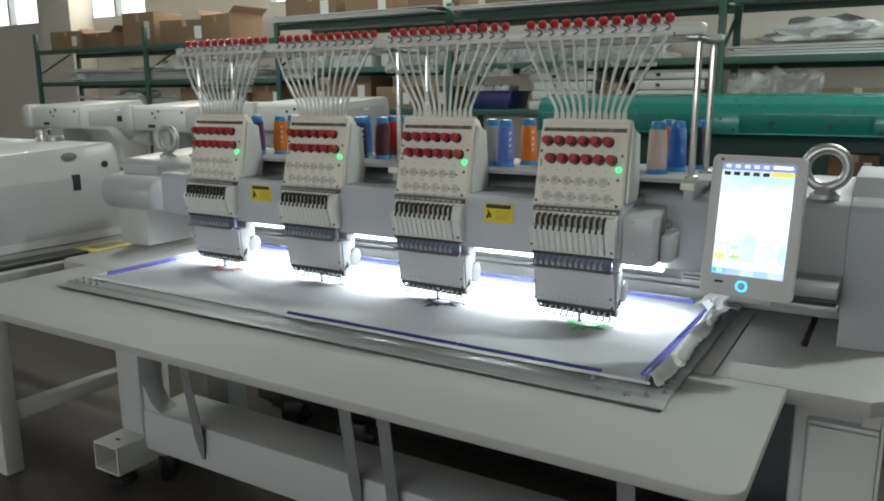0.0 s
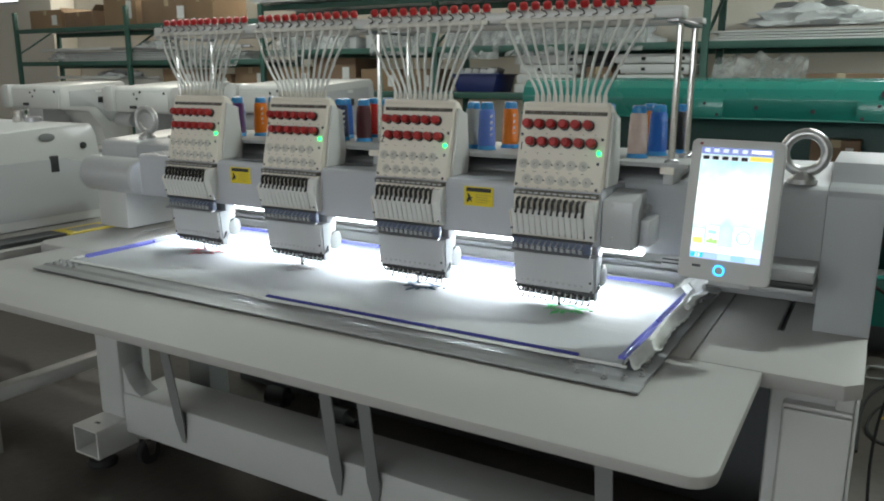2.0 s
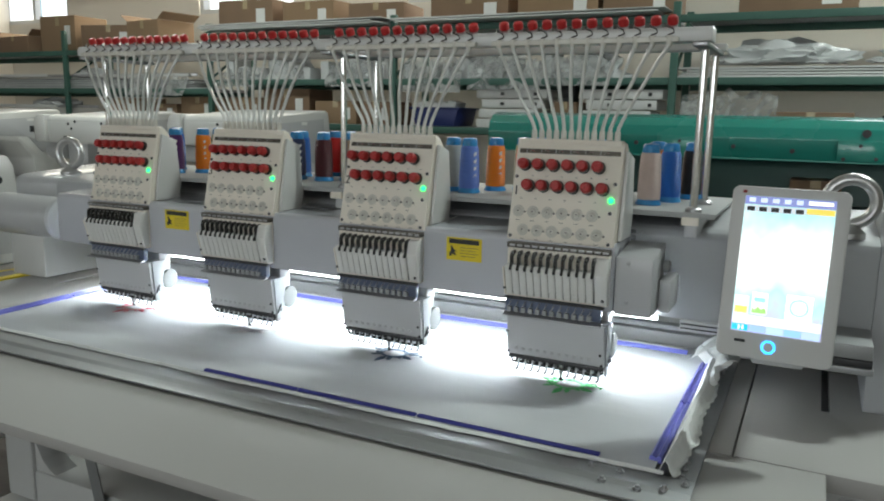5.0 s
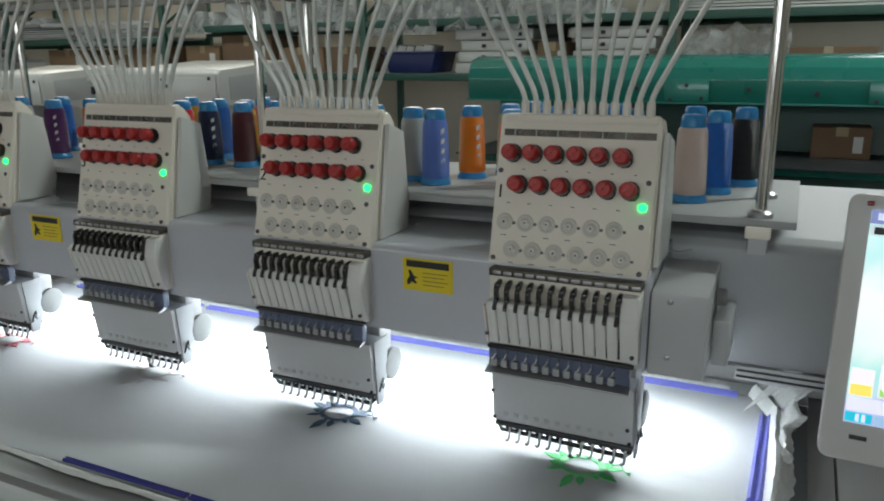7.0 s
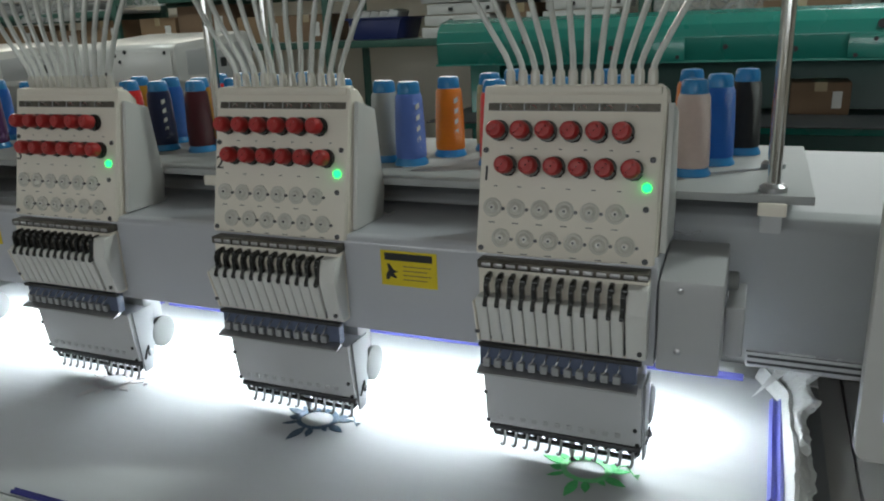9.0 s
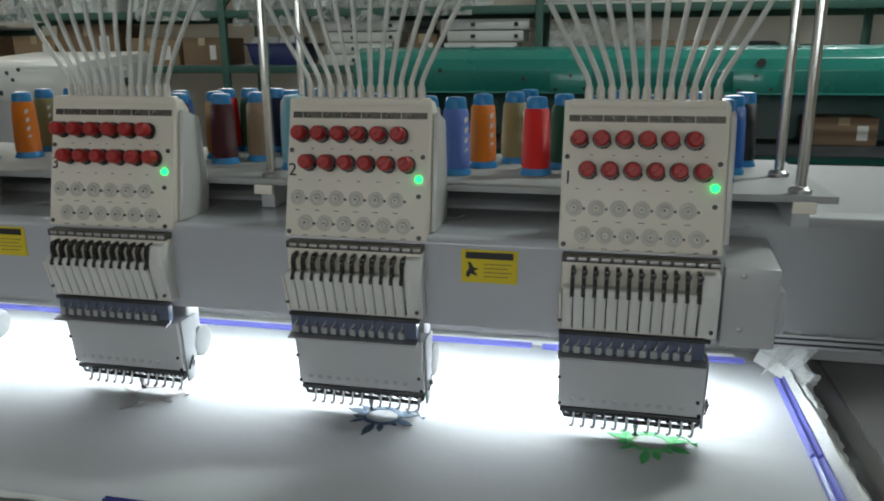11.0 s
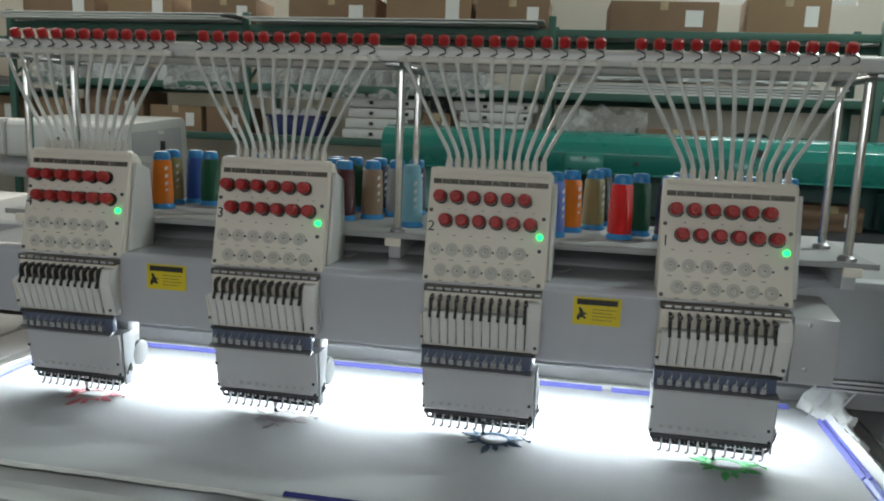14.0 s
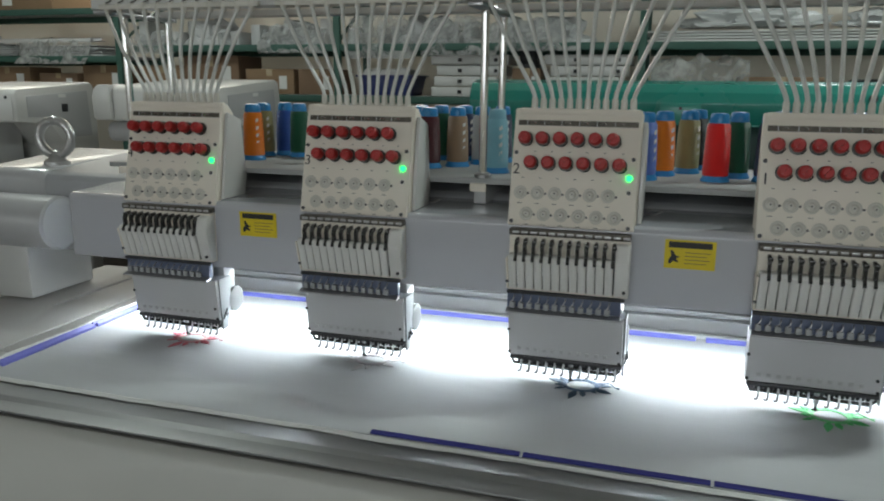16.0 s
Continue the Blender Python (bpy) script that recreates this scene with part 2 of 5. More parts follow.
def finish(bm, name, mat):
    me = bpy.data.meshes.new(name)
    bm.normal_update()
    bm.to_mesh(me)
    bm.free()
    me.materials.append(mat)
    me.shade_smooth()
    me.set_sharp_from_angle(angle=radians(32))
    return me


def thing(name, at, label, category, group="", kind=""):
    """An Empty at the base of a thing, for its parts."""
    ob = new(name)
    ob.empty_display_size = 0.05
    ob.location = at
    ORIGIN[ob] = Vector(at)
    return tagged(ob, label, category, group, kind)


def part(name, bm, mat, parent, label=""):
    """One mesh under a thing or a part, its vertices given in the world."""
    base = ORIGIN[parent]
    for v in bm.verts:
        v.co -= base
    ob = new(name, finish(bm, name, mat))
    ob.parent = parent
    ORIGIN[ob] = base
    return tagged(ob, label)


def again(ob, shift):
    """Another part on the mesh of ob, moved by shift."""
    o = ob.copy()
    scene.collection.objects.link(o)
    o.location = Vector(ob.location) + Vector(shift)
    return o


def solid(name, bm, mat, label, category, group="", kind=""):
    """A thing or a piece of the setting that is one mesh."""
    vs = [v.co for v in bm.verts]
    base = Vector((sum(v.x for v in vs) / len(vs), sum(v.y for v in vs) / len(vs), min(v.z for v in vs)))
    for v in bm.verts:
        v.co -= base
    ob = new(name, finish(bm, name, mat))
    ob.location = base
    ORIGIN[ob] = base
    return tagged(ob, label, category, group, kind)


def B():
    return bmesh.new()


def text_bm(words, size, depth=0.0004):
    cu = bpy.data.curves.new("t", "FONT")
    cu.body, cu.size, cu.extrude, cu.align_x, cu.align_y = words, size, depth, "CENTER", "CENTER"
    ob = bpy.data.objects.new("t", cu)
    scene.collection.objects.link(ob)
    bpy.context.view_layer.update()
    me = bpy.data.meshes.new_from_object(ob.evaluated_get(bpy.context.evaluated_depsgraph_get()))
    bm = B()
    bm.from_mesh(me)
    bpy.data.objects.remove(ob)
    bpy.data.meshes.remove(me)
    return bm

# ---- the room ----
solid("floor", box(B(), -14, 9, -7, 5.3, -0.12, 0), FLOOR, "dark worn concrete workshop floor", "floor", kind="structure")
solid("ceiling", box(B(), -14, 9, -7, 5.3, 4.6, 4.75), CEIL, "pale painted ceiling", "ceiling", kind="structure")
# Unseen wall; its two windows are added to hold the front fill
south = thing("wall_south", (0, -7.1, 0), "plain pale plaster wall, out of view, with two added windows", "wall", kind="structure")
for q in ((-14, 9, 0, 1.4), (-14, 9, 3.1, 4.6), (-14, -10.75, 1.4, 3.1), (-6.25, -2.75, 1.4, 3.1), (3.75, 9, 1.4, 3.1)):
    part("wall_panel", box(B(), q[0], q[1], -7.2, -7, q[2], q[3]), WALL, south)
solid("wall_west", box(B(), -14.2, -14, -7, 5.3, 0, 4.6), WALL, "plain pale plaster wall", "wall", kind="structure")
solid("wall_east", box(B(), 9, 9.2, -7, 5.3, 0, 4.6), WALL, "plain pale plaster wall", "wall", kind="structure")
wall = thing("wall_north", (0, 5.2, 0), "pale plaster wall with a row of high windows", "wall", kind="structure")
WIN = [(-11.2, -9.66), (-8.6, -7.3), (-5.2, -3.9), (-2.6, -1.3), (1.0, 2.3)]
part("wall_panel", box(B(), -14, 9, 5.1, 5.3, 0, 2.42), WALL, wall)
part("wall_panel", box(B(), -14, 9, 5.1, 5.3, 3.5, 4.6), WALL, wall)
edges = [-14] + [v for w in WIN for v in w] + [9]
for a, b in zip(edges[::2], edges[1::2]):
    part("wall_panel", box(B(), a, b, 5.1, 5.3, 2.42, 3.5), WALL, wall)
# Added windows with glowing panes, one for each front fill lamp
for i, (a, b) in enumerate(((-10.75, -6.25), (-2.75, 3.75))):
    w = thing(f"window_{i + 6}", ((a + b) / 2, -7.1, 1.4), "added wide bright window, out of view, in a white frame", "window", kind="structure")
    f = B()
    for q in ((a, b, 1.4, 1.46), (a, b, 3.04, 3.1), (a, a + 0.06, 1.46, 3.04), (b - 0.06, b, 1.46, 3.04)):
        box(f, q[0], q[1], -7.12, -7.04, q[2], q[3], 0.004, 1)
    part("window_frame", f, WHITE, w)
    part("pane", box(B(), a + 0.06, b - 0.06, -7.14, -7.134, 1.46, 3.04), DAYLIGHT, w, "pane glowing like daylight")
for i, (a, b) in enumerate(WIN):
    w = thing(f"window_{i + 1}", ((a + b) / 2, 5.2, 2.42), "bright high window in a white frame", "window", kind="structure")
    f = B()
    for q in ((a, b, 2.42, 2.47), (a, b, 3.45, 3.5), (a, a + 0.05, 2.47, 3.45), (b - 0.05, b, 2.47, 3.45), ((a + b) / 2 - 0.025, (a + b) / 2 + 0.025, 2.47, 3.45)):
        box(f, q[0], q[1], 5.12, 5.2, q[2], q[3], 0.004, 1)
    part("window_frame", f, WHITE, w)
    for c in (a + 0.05, (a + b) / 2 + 0.025):
        part("pane", box(B(), c, c + (b - a) / 2 - 0.075, 5.22, 5.226, 2.47, 3.45), DAYLIGHT, w, "pane glowing like daylight")
# Fixtures are unseen; the left one is added to brighten that side
for tx, ty, tz, watts in TUBES:
    l = thing("ceiling_lamp", (tx, ty, tz), "unseen white fluorescent ceiling lamp with a pale diffuser", "lamp", "ceiling lamps")
    part("housing", box(B(), tx - 0.36, tx + 0.36, ty - 0.2, ty + 0.2, tz, tz + 0.06, 0.008), WHITE, l)
    part("diffuser", box(B(), tx - 0.33, tx + 0.33, ty - 0.17, ty + 0.17, tz - 0.03, tz, 0.006), TUBEGLOW, l)
    for dx in (-0.25, 0.25):
        part("hanger", tube(B(), [(tx + dx, ty, tz + 0.06), (tx + dx, ty, 4.6)], 0.004, 6), STEEL, l)

# ---- machine table ----
TBL = 0.85


def rounded(x0, x1, y0, y1, r, corners):
    """A rectangle's outline, with corners (se, ne, nw, sw) rounded where named."""
    out = []
    for name, cx, cy, a0 in (("sw", x0, y0, 180), ("se", x1, y0, 270), ("ne", x1, y1, 0), ("nw", x0, y1, 90)):
        if name in corners:
            ix, iy = cx + (r if "w" in name else -r), cy + (r if "s" in name else -r)
            out += [(ix + r * math.cos(radians(a0 + k * 15)), iy + r * math.sin(radians(a0 + k * 15))) for k in range(7)]
        else:
            out.append((cx, cy))
    return out


table = thing("machine_table", (0, -0.1, 0.82), "pale grey laminate work table of an embroidery machine", "table")
part("front_board", prism(B(), rounded(-1.083, 1.083, -0.636, -0.157, 0.045, ("se", "sw")), "z", TBL - 0.021, TBL, 0.003), LAMINATE, table)
part("centre_board", box(B(), -0.943, 0.943, -0.155, 0.52, TBL - 0.032, TBL - 0.001, 0.002), LAMINATE, table)
for s in (-1, 1):
    # the end boards are cut by a slot that runs in from the back
    o = [(0.946, -0.154), (1.225, -0.154), (1.255, -0.124), (1.255, 0.52), (1.089, 0.52), (1.089, 0.135), (1.075, 0.135), (1.075, 0.52), (0.946, 0.52)]
    part("end_board", prism(B(), [(s * x, y) for x, y in o], "z", TBL - 0.032, TBL - 0.0005, 0.002), LAMINATE, table)
    part("slot_rail", box(B(), min(s * 1.07, s * 1.094), max(s * 1.07, s * 1.094), 0.13, 0.52, TBL - 0.05, TBL - 0.02), DARKSTEEL, table, "dark rail down in the slot")
part("support_rail", box(B(), -0.95, 0.95, -0.12, -0.06, 0.74, 0.817, 0.004), WHITE, table)
# folded struts that slope from the front board back to the beam of the stand
for x in (-0.766, -0.085, 0.052, 0.75):
    o = [(-0.022, 0), (0.022, 0), (0.022, 0.004), (-0.018, 0.004), (-0.018, 0.026), (-0.022, 0.026)]
    strut = B()
    lo, hi = Vector((x, -0.001, 0.155)), Vector((x, -0.105, 0.816))
    d = (hi - lo).normalized()
    out = Vector((0, -d.z, d.y))
    rings = []
    for f, w in ((0.0, 0.35), (0.05, 0.62), (0.12, 1.0), (1.0, 1.0)):
        c = lo.lerp(hi, f)
        rings.append([strut.verts.new(c + Vector((a * w, 0, 0)) - out * b) for a, b in o])
    for p, q in zip(rings, rings[1:]):
        for k in range(6):
            strut.faces.new((p[k], p[(k + 1) % 6], q[(k + 1) % 6], q[k]))
    strut.faces.new(rings[0][::-1])
    strut.faces.new(rings[-1])
    bmesh.ops.recalc_face_normals(strut, faces=strut.faces)
    part("strut", strut, GREYSHADE, table, "grey folded steel strut")

stand = thing("machine_stand", (0, 0.2, 0), "white welded steel stand under an embroidery machine", "stand")
part("front_beam", box(B(), -1.084, 1.084, 0.004, 0.205, 0.115, 0.272, 0.008), STANDPAINT, stand)
# Added sheet: hides the lit floor behind and keeps the under-table space dark
part("dark_backing", box(B(), -1.30, 1.08, 0.80, 0.812, 0.0, 0.80, 0.003), SHADESHEET, stand, "dark grey sheet added for the shade behind the stand")
for s in (-1, 1):
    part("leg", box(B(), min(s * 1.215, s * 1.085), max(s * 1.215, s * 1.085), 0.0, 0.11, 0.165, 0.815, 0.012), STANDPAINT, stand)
    # Rear leg coloured dark grey for the shade under the table
    part("leg", box(B(), min(s * 1.215, s * 1.085), max(s * 1.215, s * 1.085), 0.42, 0.53, 0.0, 0.815, 0.012), GREYSHADE, stand)
    f = B()
    x0, x1 = min(s * 1.215, s * 1.08), max(s * 1.215, s * 1.08)
    for q in ((x0, x1, 0.055, 0.062), (x0, x1, 0.157, 0.164), (x0, x0 + 0.007, 0.062, 0.157), (x1 - 0.007, x1, 0.062, 0.157)):
        box(f, q[0], q[1], -0.12, 0.36, q[2], q[3], 0.002, 1)
    part("gusset", prism(B(), [(s * 1.0835, 0.268), (s * 0.985, 0.268), (s * 1.02, 0.285), (s * 1.05, 0.31), (s * 1.0835, 0.37)], "y", 0.012, 0.09, 0.002), STANDPAINT, stand)
    foot = part("foot_tube", f, WHITE, stand, "open square white foot tube")
    for fy in (-0.06, 0.30):
        part("levelling_foot", lathe(B(), ((x0 + x1) / 2, fy, 0.0), (0, 0, 1), [(0, 0.052), (0.01, 0.054), (0.024, 0.046), (0.03, 0.014), (0.055, 0.013)], 18), RUBBER, stand, "black rubber levelling foot")
    part("slot_hole", box(B(), (x0 + x1) / 2 - 0.012, (x0 + x1) / 2 + 0.012, -0.07, -0.058, 0.1635, 0.1645), BLACK, foot)
    cx = s * 1.0
    c = part("caster", lathe(B(), (cx - 0.012, 0.03, 0.05), (1, 0, 0), [(0, 0.045), (0.004, 0.05), (0.022, 0.05), (0.026, 0.045)], 20), RUBBER, stand, "black rubber caster wheel")
    part("fork", box(B(), cx - 0.026, cx + 0.028, 0.005, 0.055, 0.1, 0.115, 0.003), CHROME, c, "bright plated caster fork")
    for fx in (cx - 0.02, cx + 0.018):
        part("fork_arm", prism(B(), [(0.005, 0.1), (0.055, 0.1), (0.04, 0.04), (0.02, 0.04)], "x", fx, fx + 0.004, 0.0008), CHROME, c)
part("drip_tray", prism(B(), [(-0.95, 0.66), (0.95, 0.66), (0.95, 0.64), (-0.95, 0.64)], "y", 0.12, 0.5), DARKJUNK, stand)

for x, y, r in ((-0.93, 0.66, 0.042), (-0.55, 0.58, 0.05)):
    d = thing("floor_motor", (x, y, 0), "black motor lying on the floor under the machine", "motor", "motors on the floor")
    part("casing", lathe(B(), (x - r * 1.6, y, r), (1, 0.15, 0), [(0, r * 0.6), (0.01, r * 0.95), (r * 1.4, r), (r * 2.4, r * 0.95), (r * 2.5, r * 0.5), (r * 3.2, r * 0.3)], 20), RUBBER, d)
    part("foot", box(B(), x - r * 1.3, x + r * 0.9, y - r * 0.9, y + r * 0.9, 0.0, 0.025, 0.004), DARKJUNK, d)

# control box under the right end of the table
cab = thing("control_cabinet", (1.18, 0.2, 0.1), "grey steel control box hung under the table", "cabinet")
part("body", box(B(), 1.114, 1.246, -0.028, 0.55, 0.1, 0.745, 0.006), WHITE, cab)
part("door", box(B(), 1.118, 1.246, -0.042, -0.029, 0.11, 0.738, 0.004), WHITE, cab)
part("end_panel", box(B(), 1.247, 1.254, -0.03, 0.55, 0.06, 0.815, 0.002), WHITE, cab)
part("corner_post", box(B(), 1.212, 1.2465, -0.02, 0.02, 0.746, 0.815, 0.002), WHITE, cab)
part("back_plate", box(B(), 1.0, 1.112, 0.3, 0.31, 0.64, 0.812, 0.002), GREYSHADE, cab)

# ---- bridge of the machine ----
bridge = thing("machine_bridge", (0, 0.3, 0.85), "grey-white enamelled bridge housing of an embroidery machine", "embroidery machine")
o = [(0.165, 0.985), (0.165, 1.155), (0.172, 1.168), (0.19, 1.174), (0.50, 1.2), (0.52, 1.19), (0.52, 0.985)]
part("body", prism(B(), o, "x", -1.10, 1.144, 0.003), BRIDGEPAINT, bridge)
o = [(0.1652, TBL), (0.1652, 1.155), (0.172, 1.168), (0.19, 1.175), (0.235, 1.179), (0.262, 1.222), (0.52, 1.226), (0.52, TBL)]
part("right_housing", prism(B(), o, "x", 1.1442, 1.256, 0.002), BRIDGEPAINT, bridge)
o = [(0.168, 1.09), (0.168, 1.155), (0.175, 1.17), (0.192, 1.178), (0.50, 1.2), (0.52, 1.09)]
part("left_housing", prism(B(), o, "x", -1.30, -1.102, 0.006), GREYWHITE, bridge)
part("rear_wall", box(B(), -1.0, 1.14, 0.47, 0.519, TBL, 0.984, 0.002), WHITE, bridge)
part("lower_lip", box(B(), 0.80, 1.14, 0.160, 0.1649, 0.962, 0.9835, 0.001), GREYWHITE, bridge)
for z in (0.9665, 0.9755):
    part("groove", box(B(), 0.802, 1.138, 0.1590, 0.1599, z, z + 0.0032), BLACK, bridge)
# long guide rails under the bridge, seen in the gap over the table
for z, y in ((0.905, 0.40), (0.945, 0.41)):
    part("guide_rail", box(B(), -1.0, 1.14, y, y + 0.03, z - 0.012, z, 0.002), GREYWHITE, bridge)
part("rail_bed", box(B(), -1.0, 1.14, 0.39, 0.46, TBL + 0.002, 0.89, 0.003), GREYWHITE, bridge)

def eyebolt(x, y, z, turn):
    e = thing("eyebolt", (x, y, z), "polished steel lifting eyebolt on the bridge", "eyebolt", "lifting eyebolts")
    n = (math.cos(radians(turn)), math.sin(radians(turn)), 0)
    part("ring", torus(B(), (x, y, z + 0.068), n, 0.0425, 0.0115, 36, 12), CASTSTEEL, e)
    part("collar", lathe(B(), (x, y, z), (0, 0, 1), [(0, 0.031), (0.01, 0.031), (0.014, 0.026), (0.022, 0.018), (0.028, 0.013)], 24), CASTSTEEL, e)
    return e


eyebolt(1.088, 0.205, 1.176, -85)
eyebolt(-1.137, 0.25, 1.18, -80)

# ---- moving head beam ----
beam = thing("head_beam", (-0.045, 0.03, 1.02), "grey enamelled beam that carries the sewing heads", "embroidery machine")
o = [(-0.014, 1.026), (-0.014, 1.150), (-0.010, 1.157), (-0.002, 1.16), (0.155, 1.166), (0.162, 1.16), (0.162, 1.026)]
part("cover", prism(B(), o, "x", -0.86, 0.70, 0.002), BEAMPAINT, beam)
o = [(-0.016, 1.024), (-0.016, 1.136), (0.10, 1.152), (0.10, 1.024)]
part("end_cover", prism(B(), o, "x", 0.702, 0.772, 0.003), GREYWHITE, beam)
part("motor_box", box(B(), 0.7735, 0.795, 0.045, 0.14, 1.024, 1.088, 0.003), GREYWHITE, beam)
part("motor", lathe(B(), (0.7735, 0.085, 1.108), (1, 0, 0), [(0, 0.012), (0.010, 0.012), (0.012, 0.009)], 16), GREYSHADE, beam)
for y, z in ((-0.0165, 1.125), (-0.0165, 1.05)):
    part("screw", lathe(B(), (0.726, y + 0.002, z), (0, -1, 0), [(0, 0.004), (0.003, 0.004), (0.004, 0.002)], 10), STEEL, beam)
# drive cylinder and block at the left end
part("drive_cylinder", lathe(B(), (-1.295, 0.125, 1.060), (1, 0, 0), [(0, 0.056), (0.006, 0.064), (0.27, 0.064), (0.276, 0.058), (0.277, 0.03)], 28), GREYWHITE, beam, "grey cylindrical drive cover")
part("drive_block", box(B(), -1.32, -1.16, 0.15, 0.36, 0.853, 1.03, 0.005), WHITE, beam)
part("led_strip", box(B(), -0.845, 0.755, 0.146, 0.164, 0.981, 0.9845), LEDWHITE, bridge, "glowing white LED strip")
for x in (-0.411, 0.387):
    s = thing("warning_sticker", (x, -0.015, 1.094), "yellow warning sticker with a black heading on the beam", "sticker", "warning stickers")
    part("sheet", box(B(), x - 0.04, x + 0.04, -0.0152, -0.0142, 1.095, 1.143), YELLOW, s)
    part("heading", box(B(), x - 0.034, x + 0.034, -0.0157, -0.0151, 1.130, 1.140), BLACK, s)
    part("pictogram", prism(B(), [(x - 0.033, 1.103), (x - 0.029, 1.103), (x - 0.026, 1.108), (x - 0.019, 1.105), (x - 0.017, 1.107), (x - 0.022, 1.112), (x - 0.015, 1.115), (x - 0.022, 1.117), (x - 0.027, 1.125), (x - 0.031, 1.125), (x - 0.029, 1.116), (x - 0.033, 1.11)], "y", -0.0157, -0.0151), BLACK, s)
    for k in range(4):
        part("text_bar", box(B(), x - 0.008, x + 0.032 - 0.006 * (k % 2), -0.0155, -0.0151, 1.122 - 0.006 * k, 1.1231 - 0.006 * k), CARTON2, s)

# ---- sewing heads ----
HEADS = [0.589, 0.189, -0.211, -0.611]
ROWTILT = 0.048 / 0.197


def on_panel(x, d, out=0.0):
    """The point d metres down the sloping panel from its top edge, raised by out from its face."""
    c = 1 / math.hypot(1, ROWTILT)
    z = 1.349 - d * c
    return Vector((x, -0.0205 + (z - 1.149) * ROWTILT - out * c, z + out * ROWTILT * c))


NORMAL = Vector((0, -1, ROWTILT)).normalized()


def slab(bm, x0, x1, d0, d1, o0, o1, bevel=0.0):
    """A flat piece on the panel between two widths, two distances down and two heights over its face."""
    before = set(bm.verts)
    box(bm, x0, x1, -o1, -o0, -d1, -d0, bevel)
    for v in bm.verts:
        if v not in before:
            v.co = on_panel(v.co.x, -v.co.z, -v.co.y)
    return bm


def sewing_head(xc, number):
    h = thing("sewing_head", (xc, 0.0, 0.88), "ivory multi-needle sewing head with red tension knobs", "sewing head", "sewing heads")
    X = lambda v: xc + v
    panel = part("tension_panel", slab(B(), X(-0.107), X(0.107), 0.0, 0.203, -0.012, 0.0, 0.003), IVORY, h)
    # hood behind the panel, with cheeks that sweep back
    o = [(0.027, 1.345), (0.046, 1.345), (0.062, 1.328), (0.06, 1.15), (0.0, 1.15), (-0.008, 1.152)]
    part("hood", prism(B(), o, "x", X(-0.105), X(0.109), 0.004), IVORY, h)
    part("cheek", prism(B(), [(0.03, 1.33), (0.075, 1.315), (0.088, 1.20), (0.08, 1.162), (0.0, 1.162)], "x", X(0.1095), X(0.117), 0.002), WHITE, h)
    part("tube_holder", box(B(), X(-0.10), X(0.103), 0.024, 0.046, 1.338, 1.349, 0.003), IVORY, h)
    for k in range(12):
        x = X(-0.075 + 0.0151 * k)
        c = part("tube_socket", lathe(B(), (x, 0.033, 1.347), (0, 0, 1), [(0, 0.0058), (0.016, 0.0055), (0.02, 0.0044)], 10), CLEAR, h) if k == 0 else again(c, (0.0151, 0, 0))
    part("thread_slot", slab(B(), X(-0.1), X(0.102), 0.0205, 0.0295, -0.001, 0.0006), GUIDE, panel, "dark thread guide strip")
    for k in range(6):
        a = -0.0845 + 0.0297 * k
        if k == 0:
            g = part("guide_clip", slab(B(), X(a - 0.0007), X(a + 0.0007), 0.0207, 0.0293, 0.0004, 0.0022, 0.0004), STEEL, panel)
            e = part("guide_eye", tube(B(), [on_panel(X(a + 0.006), 0.0262, 0.001), on_panel(X(a + 0.0085), 0.0232, 0.0032), on_panel(X(a + 0.0125), 0.0232, 0.0036), on_panel(X(a + 0.015), 0.0262, 0.0012)], 0.0008, 6), CHROME, panel, "small bright thread eye")
        else:
            again(g, (0.0297 * k, 0, 0))
            again(e, (0.0297 * k, 0, 0))
    # tension knobs in two rows
    first = None
    for r, (xa, d) in enumerate(((-0.085, 0.053), (-0.0725, 0.0945))):
        for k in range(6):
            p = on_panel(X(xa + 0.0297 * k), d)
            if first is None:
                first = (p, part("knob", lathe(B(), p + NORMAL * 0.0085, NORMAL, [(0, 0.0088), (0.001, 0.0105), (0.009, 0.0108), (0.0135, 0.0101), (0.0158, 0.0082), (0.0166, 0.0056), (0.0156, 0.0046), (0.0152, 0.003), (0.0152, 0.001)], 20), RED, panel, "red plastic tension knob"),
                         part("knob_spring", lathe(B(), p, NORMAL, [(0, 0.0124), (0.0016, 0.0126), (0.002, 0.009), (0.0034, 0.0086), (0.0038, 0.0118), (0.0054, 0.0122), (0.0058, 0.009), (0.0085, 0.0085)], 18), DISC, panel, "steel tension discs"),
                         part("knob_spindle", lathe(B(), p + NORMAL * 0.0232, NORMAL, [(0, 0.0022), (0.0012, 0.002), (0.0016, 0.001)], 8), LEVER, panel, "steel spindle end"),
                         part("check_spring", tube(B(), [p + NORMAL * 0.006 + Vector((0.010, 0, -0.002)), p + NORMAL * 0.009 + Vector((0.0125, 0, -0.006)), p + NORMAL * 0.008 + Vector((0.008, 0, -0.0115)), p + NORMAL * 0.005 + Vector((0.0, 0, -0.0125))], 0.0012, 6), LEVER, panel, "dark bent check spring"))
            else:
                for q in first[1:]:
                    again(q, p - first[0])
    # white sensor wheels in two rows with small pins beside them
    wheel = None
    for r, (xa, d) in enumerate(((-0.088, 0.146), (-0.075, 0.1825))):
        for k in range(6):
            p = on_panel(X(xa + 0.0297 * k), d)
